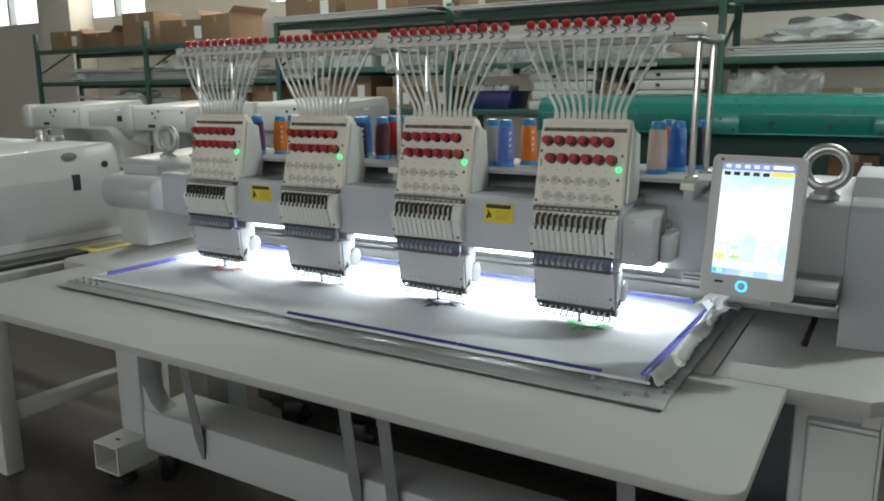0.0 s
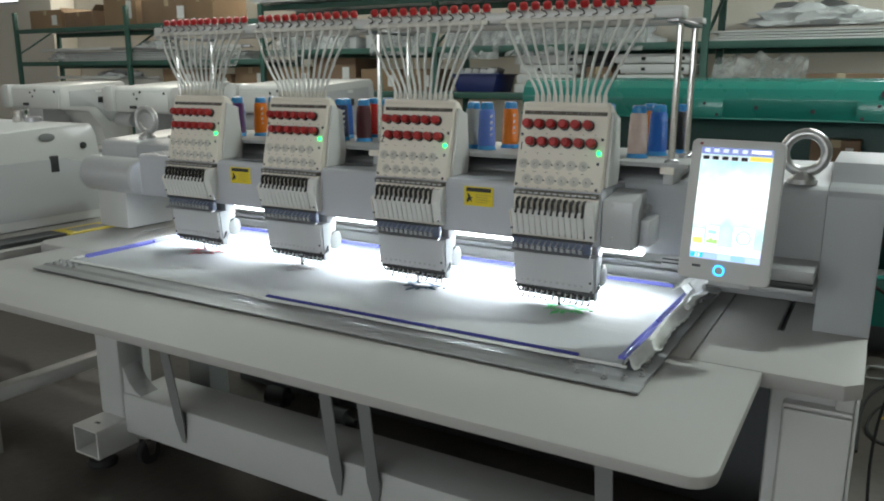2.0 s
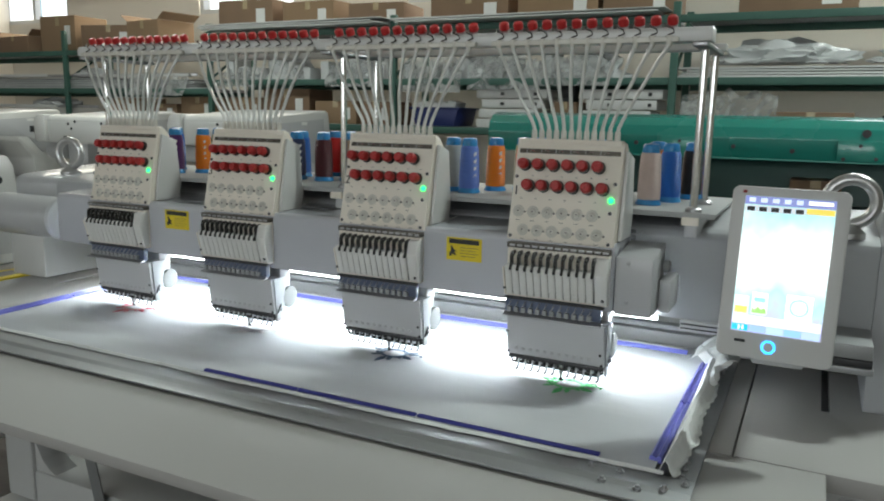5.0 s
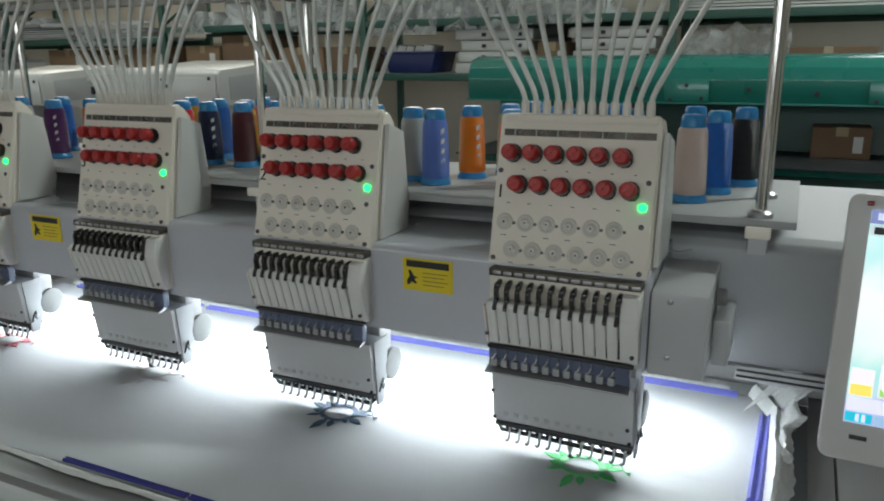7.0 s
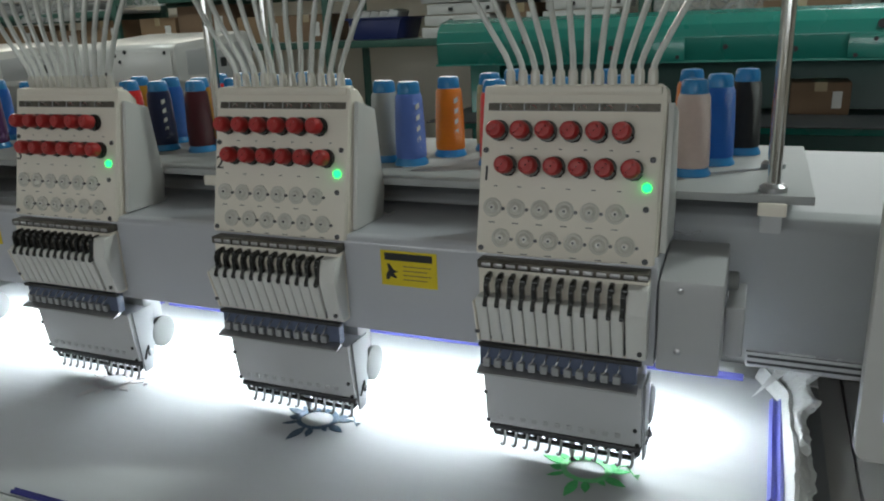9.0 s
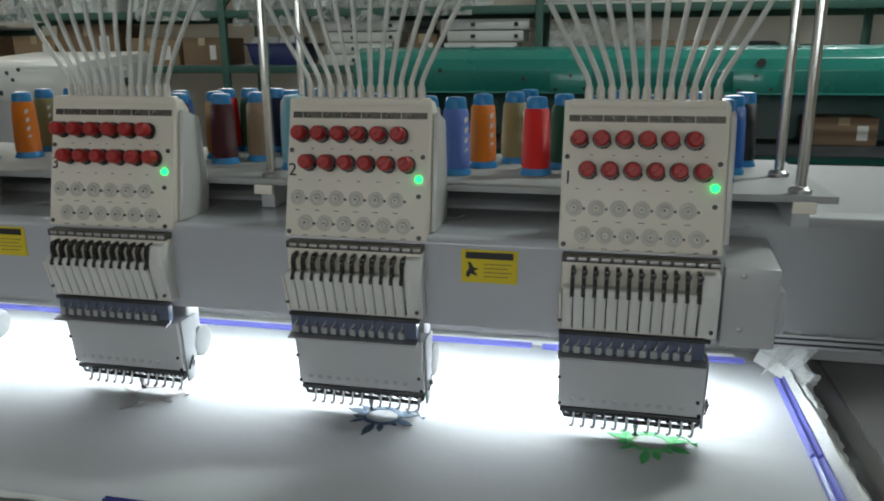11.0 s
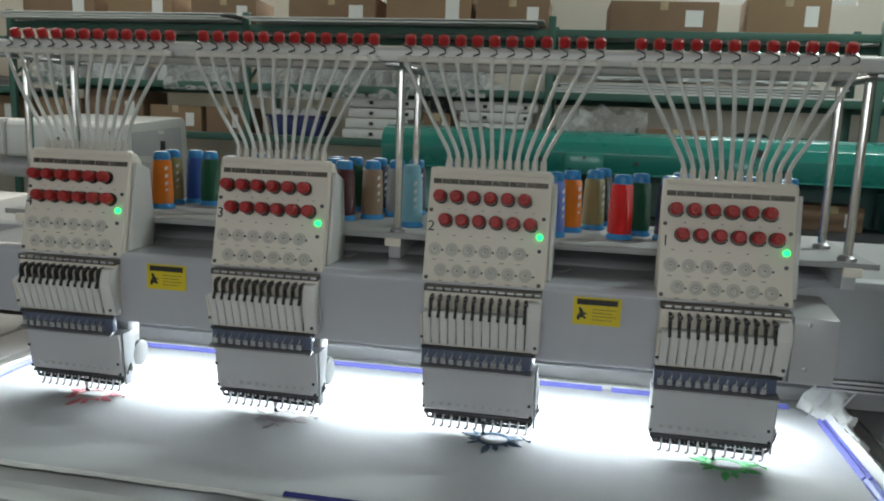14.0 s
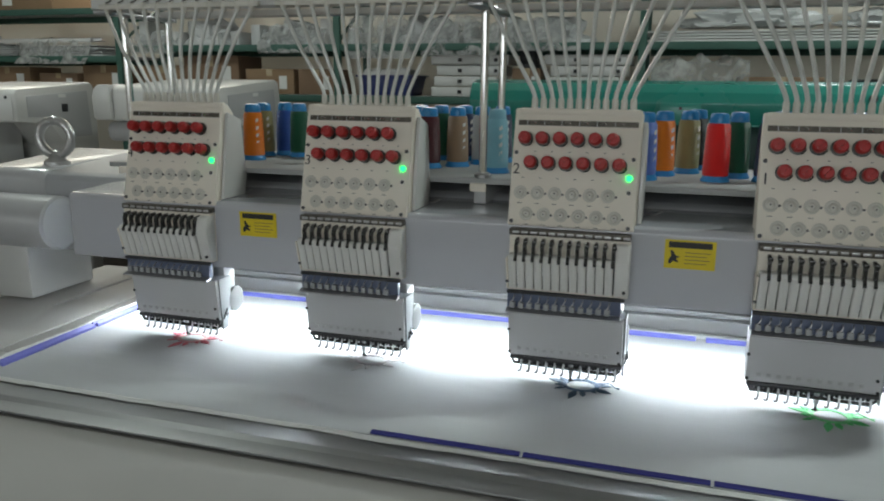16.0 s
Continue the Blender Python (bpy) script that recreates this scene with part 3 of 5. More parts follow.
            if wheel is None:
                wheel = (p, part("sensor_wheel", lathe(B(), p, NORMAL, [(0, 0.0115), (0.0015, 0.0118), (0.0025, 0.0095), (0.0015, 0.008), (0.003, 0.005), (0.0045, 0.004)], 18), CLEAR, panel),
                         part("pin", lathe(B(), p + Vector((0.0135, 0, -0.001)), NORMAL, [(0, 0.002), (0.003, 0.002)], 8), DARKSTEEL, panel),
                         part("mark", slab(B(), p.x - 0.004, p.x + 0.004, d + 0.0175, d + 0.0185, -0.0002, 0.0003), DARKJUNK, panel),
                         part("wheel_hub", lathe(B(), p + NORMAL * 0.004, NORMAL, [(0, 0.0016), (0.002, 0.0014)], 8), DARKSTEEL, panel))
            else:
                for q in wheel[1:]:
                    again(q, p - wheel[0])
    for k in range(6):
        part("mark", slab(B(), X(-0.07 + 0.0297 * k), X(-0.066 + 0.0297 * k), 0.0735, 0.0745, -0.0002, 0.0003), DARKJUNK, panel)
        part("mark", slab(B(), X(-0.088 + 0.0297 * k), X(-0.083 + 0.0297 * k), 0.1195, 0.1205, -0.0002, 0.0003), DARKJUNK, panel)
    for x, d in ((-0.1, 0.077), (0.098, 0.083), (-0.1, 0.196), (0.097, 0.198), (0.094, 0.139)):
        part("screw", lathe(B(), on_panel(X(x), d), NORMAL, [(0, 0.0035), (0.0015, 0.0035), (0.002, 0.0015)], 10), DARKSTEEL, panel)
    led = part("status_led", lathe(B(), on_panel(X(0.0935), 0.1145), NORMAL, [(0, 0.0052), (0.003, 0.005), (0.005, 0.003), (0.0055, 0.001)], 14), LEDGREEN, panel, "glowing green LED")
    t = text_bm(number, 0.026)
    m = Matrix.Translation(on_panel(X(-0.098), 0.106, 0.0006)) @ Matrix.Rotation(radians(90) - math.atan(ROWTILT), 4, "X")
    bmesh.ops.transform(t, matrix=m, verts=t.verts)
    part("number", t, BLACK, panel)
    # bright comb under the panel
    comb = part("thread_comb", box(B(), X(-0.1), X(0.104), -0.034, -0.012, 1.1375, 1.1475, 0.001), GUIDE, h, "dark steel thread comb")
    for k in range(13):
        g = part("comb_tooth", box(B(), X(-0.094), X(-0.0825), -0.0365, -0.0335, 1.1400, 1.1450, 0.0012), STEEL, comb) if k == 0 else again(g, (0.0155, 0, 0))
    # needle case: recess with take-up levers, then one narrow cover a needle
    part("needle_case", box(B(), X(-0.1), X(0.104), -0.030, 0.05, 1.039, 1.137, 0.002), IVORY, h)
    o = [(-0.018, 1.134), (-0.043, 1.131), (-0.05, 1.102), (-0.035, 1.042), (-0.018, 1.042)]
    part("case_end", prism(B(), o, "x", X(0.0815), X(0.105), 0.002), COVER, h)
    part("case_end", prism(B(), [(-0.018, 1.1), (-0.052, 1.1), (-0.036, 1.042), (-0.018, 1.042)], "x", X(-0.1015), X(-0.0985), 0.0008), IVORY, h)
    for k in range(12):
        x = X(-0.0905 + 0.0148 * k)
        if k == 0:
            o = [(-0.018, 1.106), (-0.049, 1.106), (-0.0525, 1.1), (-0.036, 1.043), (-0.018, 1.043)]
            cov = part("needle_cover", prism(B(), o, "x", x - 0.0066, x + 0.0066, 0.0012), COVER, h)
            o = [(-0.02, 1.134), (-0.045, 1.131), (-0.050, 1.122), (-0.049, 1.108), (-0.055, 1.099), (-0.054, 1.095), (-0.044, 1.098), (-0.040, 1.108), (-0.042, 1.120), (-0.038, 1.125), (-0.02, 1.127)]
            lev = part("take_up_lever", prism(B(), o, "x", x + 0.0034, x + 0.0088, 0.0008), LEVER, h, "dark steel take-up lever")
            flag = part("lever_flag", box(B(), x + 0.0036, x + 0.0108, -0.0475, -0.041, 1.1245, 1.1305, 0.0008), LEVER, h, "dark steel lever head")
            gap = part("cover_gap", box(B(), x + 0.0064, x + 0.0085, -0.0345, -0.018, 1.045, 1.103), DARKJUNK, h)
        else:
            for q in (cov, lev, flag, gap):
                again(q, (0.0148 * k, 0, 0))
    for p in ((X(0.098), -0.0405, 1.052), (X(-0.1), -0.0385, 1.056)):
        part("screw", lathe(B(), p, (0, -1, 0.3), [(0, 0.003), (0.002, 0.003), (0.003, 0.001)], 10), DARKSTEEL, h)
    # clamp band
    band = part("clamp_band", box(B(), X(-0.101), X(0.094), -0.03, -0.016, 1.004, 1.038, 0.002), NAVY, h, "navy thread clamp band")
    part("clamp_lip", prism(B(), [(-0.03, 1.008), (-0.046, 1.003), (-0.046, 1.0005), (-0.028, 1.003)], "x", X(-0.101), X(0.097), 0.0006), STEEL, band)
    part("clamp_bar", box(B(), X(-0.101), X(0.1), -0.036, -0.0295, 1.0335, 1.0385, 0.0012), BLACK, band)
    for k in range(12):
        x = X(-0.0905 + 0.0148 * k)
        if k == 0:
            blk = part("clamp_tooth", box(B(), x - 0.0046, x + 0.0046, -0.0375, -0.0295, 1.0075, 1.0180, 0.001), BRIDGEPAINT, band, "grey clamp tooth")
            clip = part("clamp_clip", tube(B(), [(x + 0.003, -0.031, 1.030), (x + 0.003, -0.037, 1.027), (x + 0.001, -0.039, 1.022), (x - 0.003, -0.038, 1.0185)], 0.001, 6), STEEL, band)
        else:
            again(blk, (0.0148 * k, 0, 0))
            again(clip, (0.0148 * k, 0, 0))
    # plain plate, with its row of small holes
    o = [(-0.022, 0.999), (-0.012, 0.914), (0.0, 0.910), (0.02, 0.91), (0.02, 0.999)]
    plate = part("face_plate", prism(B(), o, "x", X(-0.1), X(0.1), 0.0015), PLATE, h, "plain grey face plate")
    for k in range(11):
        x = X(-0.08 + 0.0152 * k)
        hole = part("plate_hole", box(B(), x - 0.0035, x + 0.0035, -0.0156, -0.0142, 0.924, 0.930, 0.0004), GREYWHITE, plate) if k == 0 else again(hole, (0.0152, 0, 0))
    for x, z in ((-0.0985, 0.962), (0.093, 0.938), (-0.0975, 0.919), (0.096, 0.917)):
        part("screw", lathe(B(), (X(x), -0.012 - (z - 0.914) * 0.118, z), (0, -1, 0), [(0, 0.0028), (0.002, 0.0028)], 8), BLACK, plate)
    # needle clamps and presser feet
    part("foot_bar", box(B(), X(-0.097), X(0.1), -0.012, 0.022, 0.905, 0.9115, 0.001), DARKSTEEL, h)
    o = [(X(-0.098), 0.91), (X(-0.091), 0.894), (X(0.09), 0.890), (X(0.099), 0.90), (X(0.099), 0.904), (X(0.088), 0.896), (X(-0.089), 0.899), (X(-0.094), 0.91)]
    part("foot_guard", prism(B(), o, "y", -0.007, -0.003, 0.0006), LEVER, h)
    part("rear_guard", box(B(), X(-0.088), X(0.094), 0.016, 0.02, 0.889, 0.905, 0.0008), DARKSTEEL, h)
    for k in range(12):
        x = X(-0.079 + 0.0152 * k)
        if k == 0:
            stem = part("needle_bar", tube(B(), [(x, 0.006, 0.909), (x, 0.006, 0.892)], 0.0036, 8), STEEL, h)
            foot = part("presser_foot", tube(B(), [(x + 0.002, -0.004, 0.906), (x + 0.002, -0.008, 0.888), (x + 0.001, -0.009, 0.883), (x - 0.0015, -0.009, 0.8815), (x - 0.0032, -0.008, 0.8835)], 0.0019, 7), STEEL, h, "hooked steel presser foot")
            clampk = part("needle_clamp", box(B(), x - 0.0045, x + 0.0045, -0.006, 0.009, 0.8985, 0.9085, 0.001), BLACK, h)
        elif k != 6:
            for q in (stem, foot, clampk):
                again(q, (0.0152 * k, 0, 0))
    x = X(-0.079 + 0.0152 * 6)
    part("active_needle_bar", tube(B(), [(x, -0.001, 0.909), (x, -0.001, 0.884), (x, -0.001, 0.8835), (x, -0.001, 0.878)], [0.0042, 0.0042, 0.0028, 0.0026], 8), STEEL, h)
    part("active_foot", tube(B(), [(x, 0.003, 0.888), (x, -0.001, 0.884), (x, -0.001, 0.8725), (x - 0.003, 0.002, 0.871), (x, 0.006, 0.871), (x + 0.003, 0.002, 0.871), (x, -0.001, 0.872)], 0.002, 6), DARKSTEEL, h)
    part("needle", tube(B(), [(x, 0.006, 0.885), (x, 0.006, 0.874), (x, 0.006, 0.8695)], [0.0009, 0.0008, 0.0002], 6), CHROME, h)
    # side arm with its cam disc
    part("side_plate", prism(B(), [(-0.014, 1.0), (-0.006, 0.893), (0.012, 0.893), (0.024, 0.93), (0.03, 1.0)], "x", X(0.1005), X(0.104), 0.0012), BRIDGEPAINT, h)
    part("cam_disc", lathe(B(), (X(0.098), 0.046, 0.945), (1, 0, 0), [(0, 0.026), (0.006, 0.026), (0.008, 0.022)], 24), GREYSHADE, h, "grey cam disc")
    part("side_clip", tube(B(), [(X(0.105), -0.004, 0.915), (X(0.109), -0.002, 0.93), (X(0.108), 0.004, 0.936), (X(0.106), 0.006, 0.918)], 0.0014, 6), LEVER, h)
    part("side_screw", lathe(B(), (X(0.104), 0.006, 0.925), (1, 0, 0), [(0, 0.005), (0.005, 0.005), (0.007, 0.003)], 10), STEEL, h)
    part("arm", box(B(), X(-0.09), X(0.095), 0.02, 0.06, 0.93, 1.02, 0.006), GREYWHITE, h)
    part("side_lever", tube(B(), [(X(0.11), 0.09, 1.165), (X(0.135), 0.06, 1.17), (X(0.15), 0.05, 1.178)], 0.0012, 6), STEEL, h)
    return h


for n, xc in enumerate(HEADS):
    sewing_head(xc, str(n + 1))

# ---- thread stand: tray, poles, guide rail, tubes ----
rack = thing("thread_stand", (0, 0.27, 1.2), "thread stand with steel poles, guide rail and clear tubes", "thread stand")
tr = B()
box(tr, -0.845, 0.86, 0.10, 0.46, 1.207, 1.213, 0.001)
box(tr, -0.845, 0.86, 0.096, 0.10, 1.204, 1.2145, 0.001)
part("tray", tr, TRAYPAINT, rack)
for x in (-0.8, 0.0, 0.815):
    part("tray_bracket", box(B(), x - 0.012, x + 0.012, 0.105, 0.45, 1.165, 1.2065, 0.002), GREYWHITE, rack)
    part("tray_stop", box(B(), x - 0.016, x + 0.016, 0.088, 0.0955, 1.19, 1.206, 0.002), IVORY, rack)
    for y in (0.125, 0.275):
        p = part("pole", tube(B(), [(x, y, 1.2), (x, y, 1.531)], 0.0078, 14), CHROME, rack, "chrome pole")
        part("pole_foot", lathe(B(), (x, y, 1.2131), (0, 0, 1), [(0, 0.016), (0.006, 0.016), (0.01, 0.011)], 16), STEEL, p)
    part("rail_bracket", box(B(), x - 0.014, x + 0.014, 0.05, 0.29, 1.5225, 1.5305, 0.002), STEEL, rack)
rail = part("guide_rail", prism(B(), [(0.047, 1.531), (0.047, 1.551), (0.053, 1.557), (0.1, 1.557), (0.1, 1.531)], "x", -0.815, 0.835, 0.002), WHITE, rack)
part("rear_rail", box(B(), -0.815, 0.835, 0.255, 0.295, 1.531, 1.545, 0.002), WHITE, rack)
for h, xc in enumerate(HEADS):
    part("tube_plate", box(B(), xc - 0.175, xc + 0.19, 0.034, 0.046, 1.529, 1.539, 0.002), CLEAR, rack, "milky plastic tube plate")
    for k in range(12):
        x = xc - 0.159 + 0.0302 * k
        if h == 0 and k == 0:
            p0 = x
            gk = part("thread_guide", lathe(B(), (x, 0.068, 1.559), (0, -0.45, 0.89), [(0, 0.006), (0.005, 0.006), (0.006, 0.0094), (0.013, 0.0102), (0.019, 0.0092), (0.0215, 0.006)], 16), RED, rack, "red plastic thread guide cap")
            gs = part("guide_spring", tube(B(), [(x - 0.008, 0.05, 1.562), (x - 0.006, 0.042, 1.558), (x + 0.006, 0.041, 1.553), (x + 0.007, 0.045, 1.547), (x - 0.004, 0.042, 1.542)], 0.0015, 6), DISC, rack)
            gd = part("guide_disc", lathe(B(), (x, 0.062, 1.558), (0, -0.6, 0.8), [(0, 0.0105), (0.003, 0.0105), (0.004, 0.008)], 14), STEEL, rack)
            gn = part("tube_nipple", lathe(B(), (x, 0.04, 1.541), (0, 0, -1), [(0, 0.0062), (0.004, 0.0078), (0.008, 0.0072), (0.018, 0.0046), (0.021, 0.0042)], 12), CLEAR, rack)
        else:
            for q in (gk, gs, gd, gn):
                again(q, (x - p0, 0, 0))
        if h == 0:
            b = (xc - 0.075 + 0.0151 * k, 0.033, 1.364)
            t = (x, 0.038, 1.526)
            pts = [Vector(t), Vector(t) + Vector(((b[0] - t[0]) * 0.03, 0, -0.006))]
            low = Vector(b) + Vector(((t[0] - b[0]) * 0.075, 0, 0.02))
            for s in range(1, 8):
                f = s / 8
                pts.append(pts[1].lerp(low, f) + Vector((0, -0.008 * math.sin(math.pi * f), 0)))
            pts += [low, Vector(b) + Vector(((t[0] - b[0]) * 0.015, 0, 0.008)), Vector(b)]
            tb = part("thread_tube", tube(B(), pts, 0.0037, 8), TUBING, rack, "milky clear thread tube")
            if k == 0:
                TUBESET = []
            TUBESET.append(tb)
        else:
            again(TUBESET[k], (xc - HEADS[0], 0, 0))

# ---- spools ----
COLOURS = {"purple": (0.09, 0.02, 0.13), "orange": (0.88, 0.23, 0.012), "olive": (0.32, 0.29, 0.13), "blue": (0.03, 0.10, 0.42), "dark green": (0.008, 0.10, 0.05),
           "pink": (0.68, 0.22, 0.30), "amber": (0.55, 0.25, 0.015), "maroon": (0.085, 0.012, 0.02), "tan": (0.33, 0.22, 0.14), "sky blue": (0.22, 0.48, 0.60), "navy": (0.012, 0.02, 0.075),
           "periwinkle": (0.12, 0.22, 0.68), "red": (0.80, 0.018, 0.018), "cream pink": (0.66, 0.52, 0.48), "royal blue": (0.012, 0.13, 0.52), "black": (0.01, 0.01, 0.013), "grey": (0.42, 0.44, 0.45), "rust": (0.42, 0.12, 0.02)}
THREADS = {k: thread_material(k.replace(" ", "_") + "_thread", v) for k, v in COLOURS.items()}
SPOOLS = [(-0.636, 0.212, "purple"), (-0.581, 0.265, "orange"), (-0.608, 0.359, "olive"), (-0.573, 0.402, "blue"), (-0.518, 0.37, "dark green"), (-0.395, 0.232, "pink"), (-0.39, 0.37, "amber"),
          (-0.238, 0.255, "navy"), (-0.195, 0.318, "amber"), (-0.151, 0.255, "maroon"), (-0.18, 0.432, "dark green"), (-0.102, 0.302, "tan"), (-0.064, 0.37, "grey"), (-0.222, 0.412, "red"),
          (-0.122, 0.432, "navy"), (0.005, 0.218, "sky blue"), (-0.033, 0.432, "navy"), (0.062, 0.37, "rust"), (0.243, 0.228, "grey"), (-0.282, 0.339, "royal blue"), (0.295, 0.207, "periwinkle"),
          (0.327, 0.291, "orange"), (0.375, 0.354, "olive"), (0.426, 0.228, "red"), (0.466, 0.302, "dark green"), (0.393, 0.432, "black"), (0.519, 0.255, "navy"), (0.556, 0.402, "royal blue"),
          (0.711, 0.207, "cream pink"), (0.738, 0.291, "royal blue"), (0.771, 0.381, "black"), (0.692, 0.381, "orange"), (-0.726, 0.307, "royal blue"), (-0.809, 0.265, "grey"), (-0.316, 0.265, "red"),
          (0.146, 0.265, "purple"), (0.608, 0.286, "olive")]
rnd = random.Random(5)
for x, y, c in SPOOLS:
    s = thing("thread_spool", (x, y, 1.2135), f"{c} embroidery thread cone on a blue plastic core", "thread spool", "thread spools")
    z = 1.2135
    part("core_base", lathe(B(), (x, y, z), (0, 0, 1), [(0, 0.0265), (0.003, 0.0265), (0.007, 0.024), (0.011, 0.0225)], 24), CAPBLUE, s, "blue plastic base")
    part("thread", lathe(B(), (x, y, z + 0.009), (0, 0, 1), [(0, 0.0215), (0.004, 0.0238), (0.03, 0.0236), (0.07, 0.0222), (0.094, 0.0208), (0.099, 0.0185)], 28), THREADS[c], s)
    part("core_top", lathe(B(), (x, y, z + 0.106), (0, 0, 1), [(0, 0.0175), (0.004, 0.018), (0.016, 0.017), (0.02, 0.0145), (0.021, 0.007)], 22), CAPBLUE if c != "sky blue" else THREADS["sky blue"], s, "blue plastic core top")
    if c in ("periwinkle", "sky blue", "purple", "navy", "olive", "tan", "orange"):
        a = rnd.uniform(0.55, 1.05)
        d = Vector((math.sin(a), -math.cos(a), 0))
        u = Vector((math.cos(a), math.sin(a), 0))
        for k in range(5):
            bmk = B()
            c0 = Vector((x, y, z + 0.024 + 0.0165 * k)) + d * 0.0228
            vs = [bmk.verts.new(c0 + u * p + Vector((0, 0, q)) + d * o) for o in (-0.002, 0.0006) for p, q in ((-0.003, -0.005), (0.003, -0.002), (0.003, 0.005), (-0.003, 0.002))]
            for q in ((3, 2, 1, 0), (4, 5, 6, 7), (0, 1, 5, 4), (1, 2, 6, 5), (2, 3, 7, 6), (3, 0, 4, 7)):
                bmk.faces.new([vs[i] for i in q])
            part("label_mark", bmk, PAPER, s)

# ---- embroidery frame and cloth ----
fr = thing("embroidery_frame", (0, 0, TBL), "brushed aluminium border frame lying on the table", "frame")
FX0, FX1, FY0, FY1 = -0.885, 0.908, -0.395, 0.335
o = [(FY0, TBL + 0.004), (FY0, TBL + 0.008), (FY0 + 0.03, TBL + 0.009), (FY0 + 0.04, TBL + 0.014), (FY0 + 0.085, TBL + 0.014), (FY0 + 0.095, TBL + 0.008), (FY0 + 0.095, TBL + 0.004)]
part("front_bar", prism(B(), o, "x", FX0, FX1, 0.0008), ALU, fr)
part("right_bar", box(B(), 0.842, FX1 - 0.001, FY0 + 0.0955, FY1, TBL + 0.003, TBL + 0.0095, 0.001), ALU, fr)
part("left_bar", box(B(), FX0 + 0.001, -0.832, FY0 + 0.0955, FY1, TBL + 0.003, TBL + 0.0095, 0.001), ALU, fr)
# Aluminium bar too, but coloured white for the LED light that falls on it
part("rear_bar", box(B(), FX0, FX1, FY1 + 0.0005, FY1 + 0.05, TBL + 0.003, TBL + 0.012, 0.001), WHITE, fr)
# Black strip stands for the shadow in the gap beneath the frame
part("gap_shade_strip", box(B(), FX0 + 0.004, FX1 - 0.004, FY0 + 0.006, FY0 + 0.09, TBL + 0.0002, TBL + 0.0038), BLACK, fr)
for x, y in [(0.756, -0.329), (0.781, -0.363), (0.80, -0.331), (0.834, -0.366), (0.87, -0.354), (0.896, -0.331), (0.888, -0.302)] + [(-0.86 + 0.03 * k + 0.013 * j, (-0.322, -0.350)[j]) for k in range(4) for j in (0, 1)]:
    z = TBL + (0.014 if -0.355 < y < -0.31 else 0.0105)
    part("screw", lathe(B(), (x, y, z), (0, 0, 1), [(-0.003, 0.0062), (0.0025, 0.0062), (0.003, 0.0034), (0.0065, 0.0032), (0.007, 0.002)], 10), STEEL, fr)
for y in (-0.27, -0.24, 0.24, 0.27, 0.30):
    part("screw", lathe(B(), (0.886, y, TBL + 0.0095), (0, 0, 1), [(-0.001, 0.0055), (0.003, 0.0055), (0.0035, 0.003), (0.008, 0.003)], 10), STEEL, fr)

CX0, CX1, CY0, CY1, CZ = -0.826, 0.846, -0.305, 0.318, TBL + 0.0178
bm = B()
NX, NY = 120, 46
grid = []
for j in range(NY + 1):
    row = []
    for i in range(NX + 1):
        x, y = CX0 + (CX1 - CX0) * i / NX, CY0 + (CY1 - CY0) * j / NY
        e = min(x - CX0, CX1 - x, y - CY0, CY1 - y)
        wv = noise.noise(Vector((x * 9, y * 9, 0))) * 0.0008 * min(1, e / 0.05)
        row.append(bm.verts.new((x, y, CZ + wv)))
    grid.append(row)
for j in range(NY):
    for i in range(NX):
        bm.faces.new((grid[j][i], grid[j][i + 1], grid[j + 1][i + 1], grid[j + 1][i]))
ret = bmesh.ops.extrude_face_region(bm, geom=list(bm.faces))
bmesh.ops.translate(bm, verts=[v for v in ret["geom"] if isinstance(v, bmesh.types.BMVert)], vec=(0, 0, -0.0015))
bmesh.ops.recalc_face_normals(bm, faces=bm.faces)
solid("stretched_cloth", bm, CLOTH, "white cloth stretched taut in the aluminium frame", "cloth")

# blue clamp strips that press the cloth into the frame
def strip(x0, y0, x1, y1, size=1.0, mat=BLUECLIP):
    """A blue U-shaped clamp strip from one point to another."""
    d = Vector((x1 - x0, y1 - y0, 0))
    n = Vector((-d.y, d.x, 0)).normalized()
    bm = B()
    ring = [(-0.0075, -0.003), (-0.0075, 0.004), (-0.004, 0.0075), (-0.0015, 0.004), (0.0015, 0.004), (0.004, 0.0075), (0.0075, 0.004), (0.0075, -0.003)]
    ring = [(p * size, q * size) for p, q in ring]
    a = [bm.verts.new(Vector((x0, y0, CZ)) + n * p + Vector((0, 0, q))) for p, q in ring]
    b = [bm.verts.new(Vector((x1, y1, CZ)) + n * p + Vector((0, 0, q))) for p, q in ring]
    fs = [bm.faces.new(a), bm.faces.new(b[::-1])]
    for i in range(8):
        fs.append(bm.faces.new((a[i], b[i], b[(i + 1) % 8], a[(i + 1) % 8])))
    bmesh.ops.recalc_face_normals(bm, faces=fs)
    return solid("clamp_strip", bm, mat, "blue plastic clamp strip holding the cloth in the frame", "clamp", "clamp strips")


strip(-0.824, -0.26, -0.826, -0.02, 1.25)
strip(-0.826, -0.012, -0.829, 0.235, 1.25)
strip(0.842, -0.275, 0.845, -0.02, 1.25)
strip(0.845, -0.012, 0.847, 0.245, 1.25)
for a, b in ((-0.76, -0.36), (-0.34, 0.06), (0.08, 0.42), (0.44, 0.80)):
    strip(a, 0.312, b, 0.313)
# Front strips take the blue with the shade put into its colour
for a, b in ((-0.06, 0.17), (0.175, 0.43), (0.435, 0.76)):
    strip(a, -0.2975, b, -0.2975, 0.62, SHADECLIP)


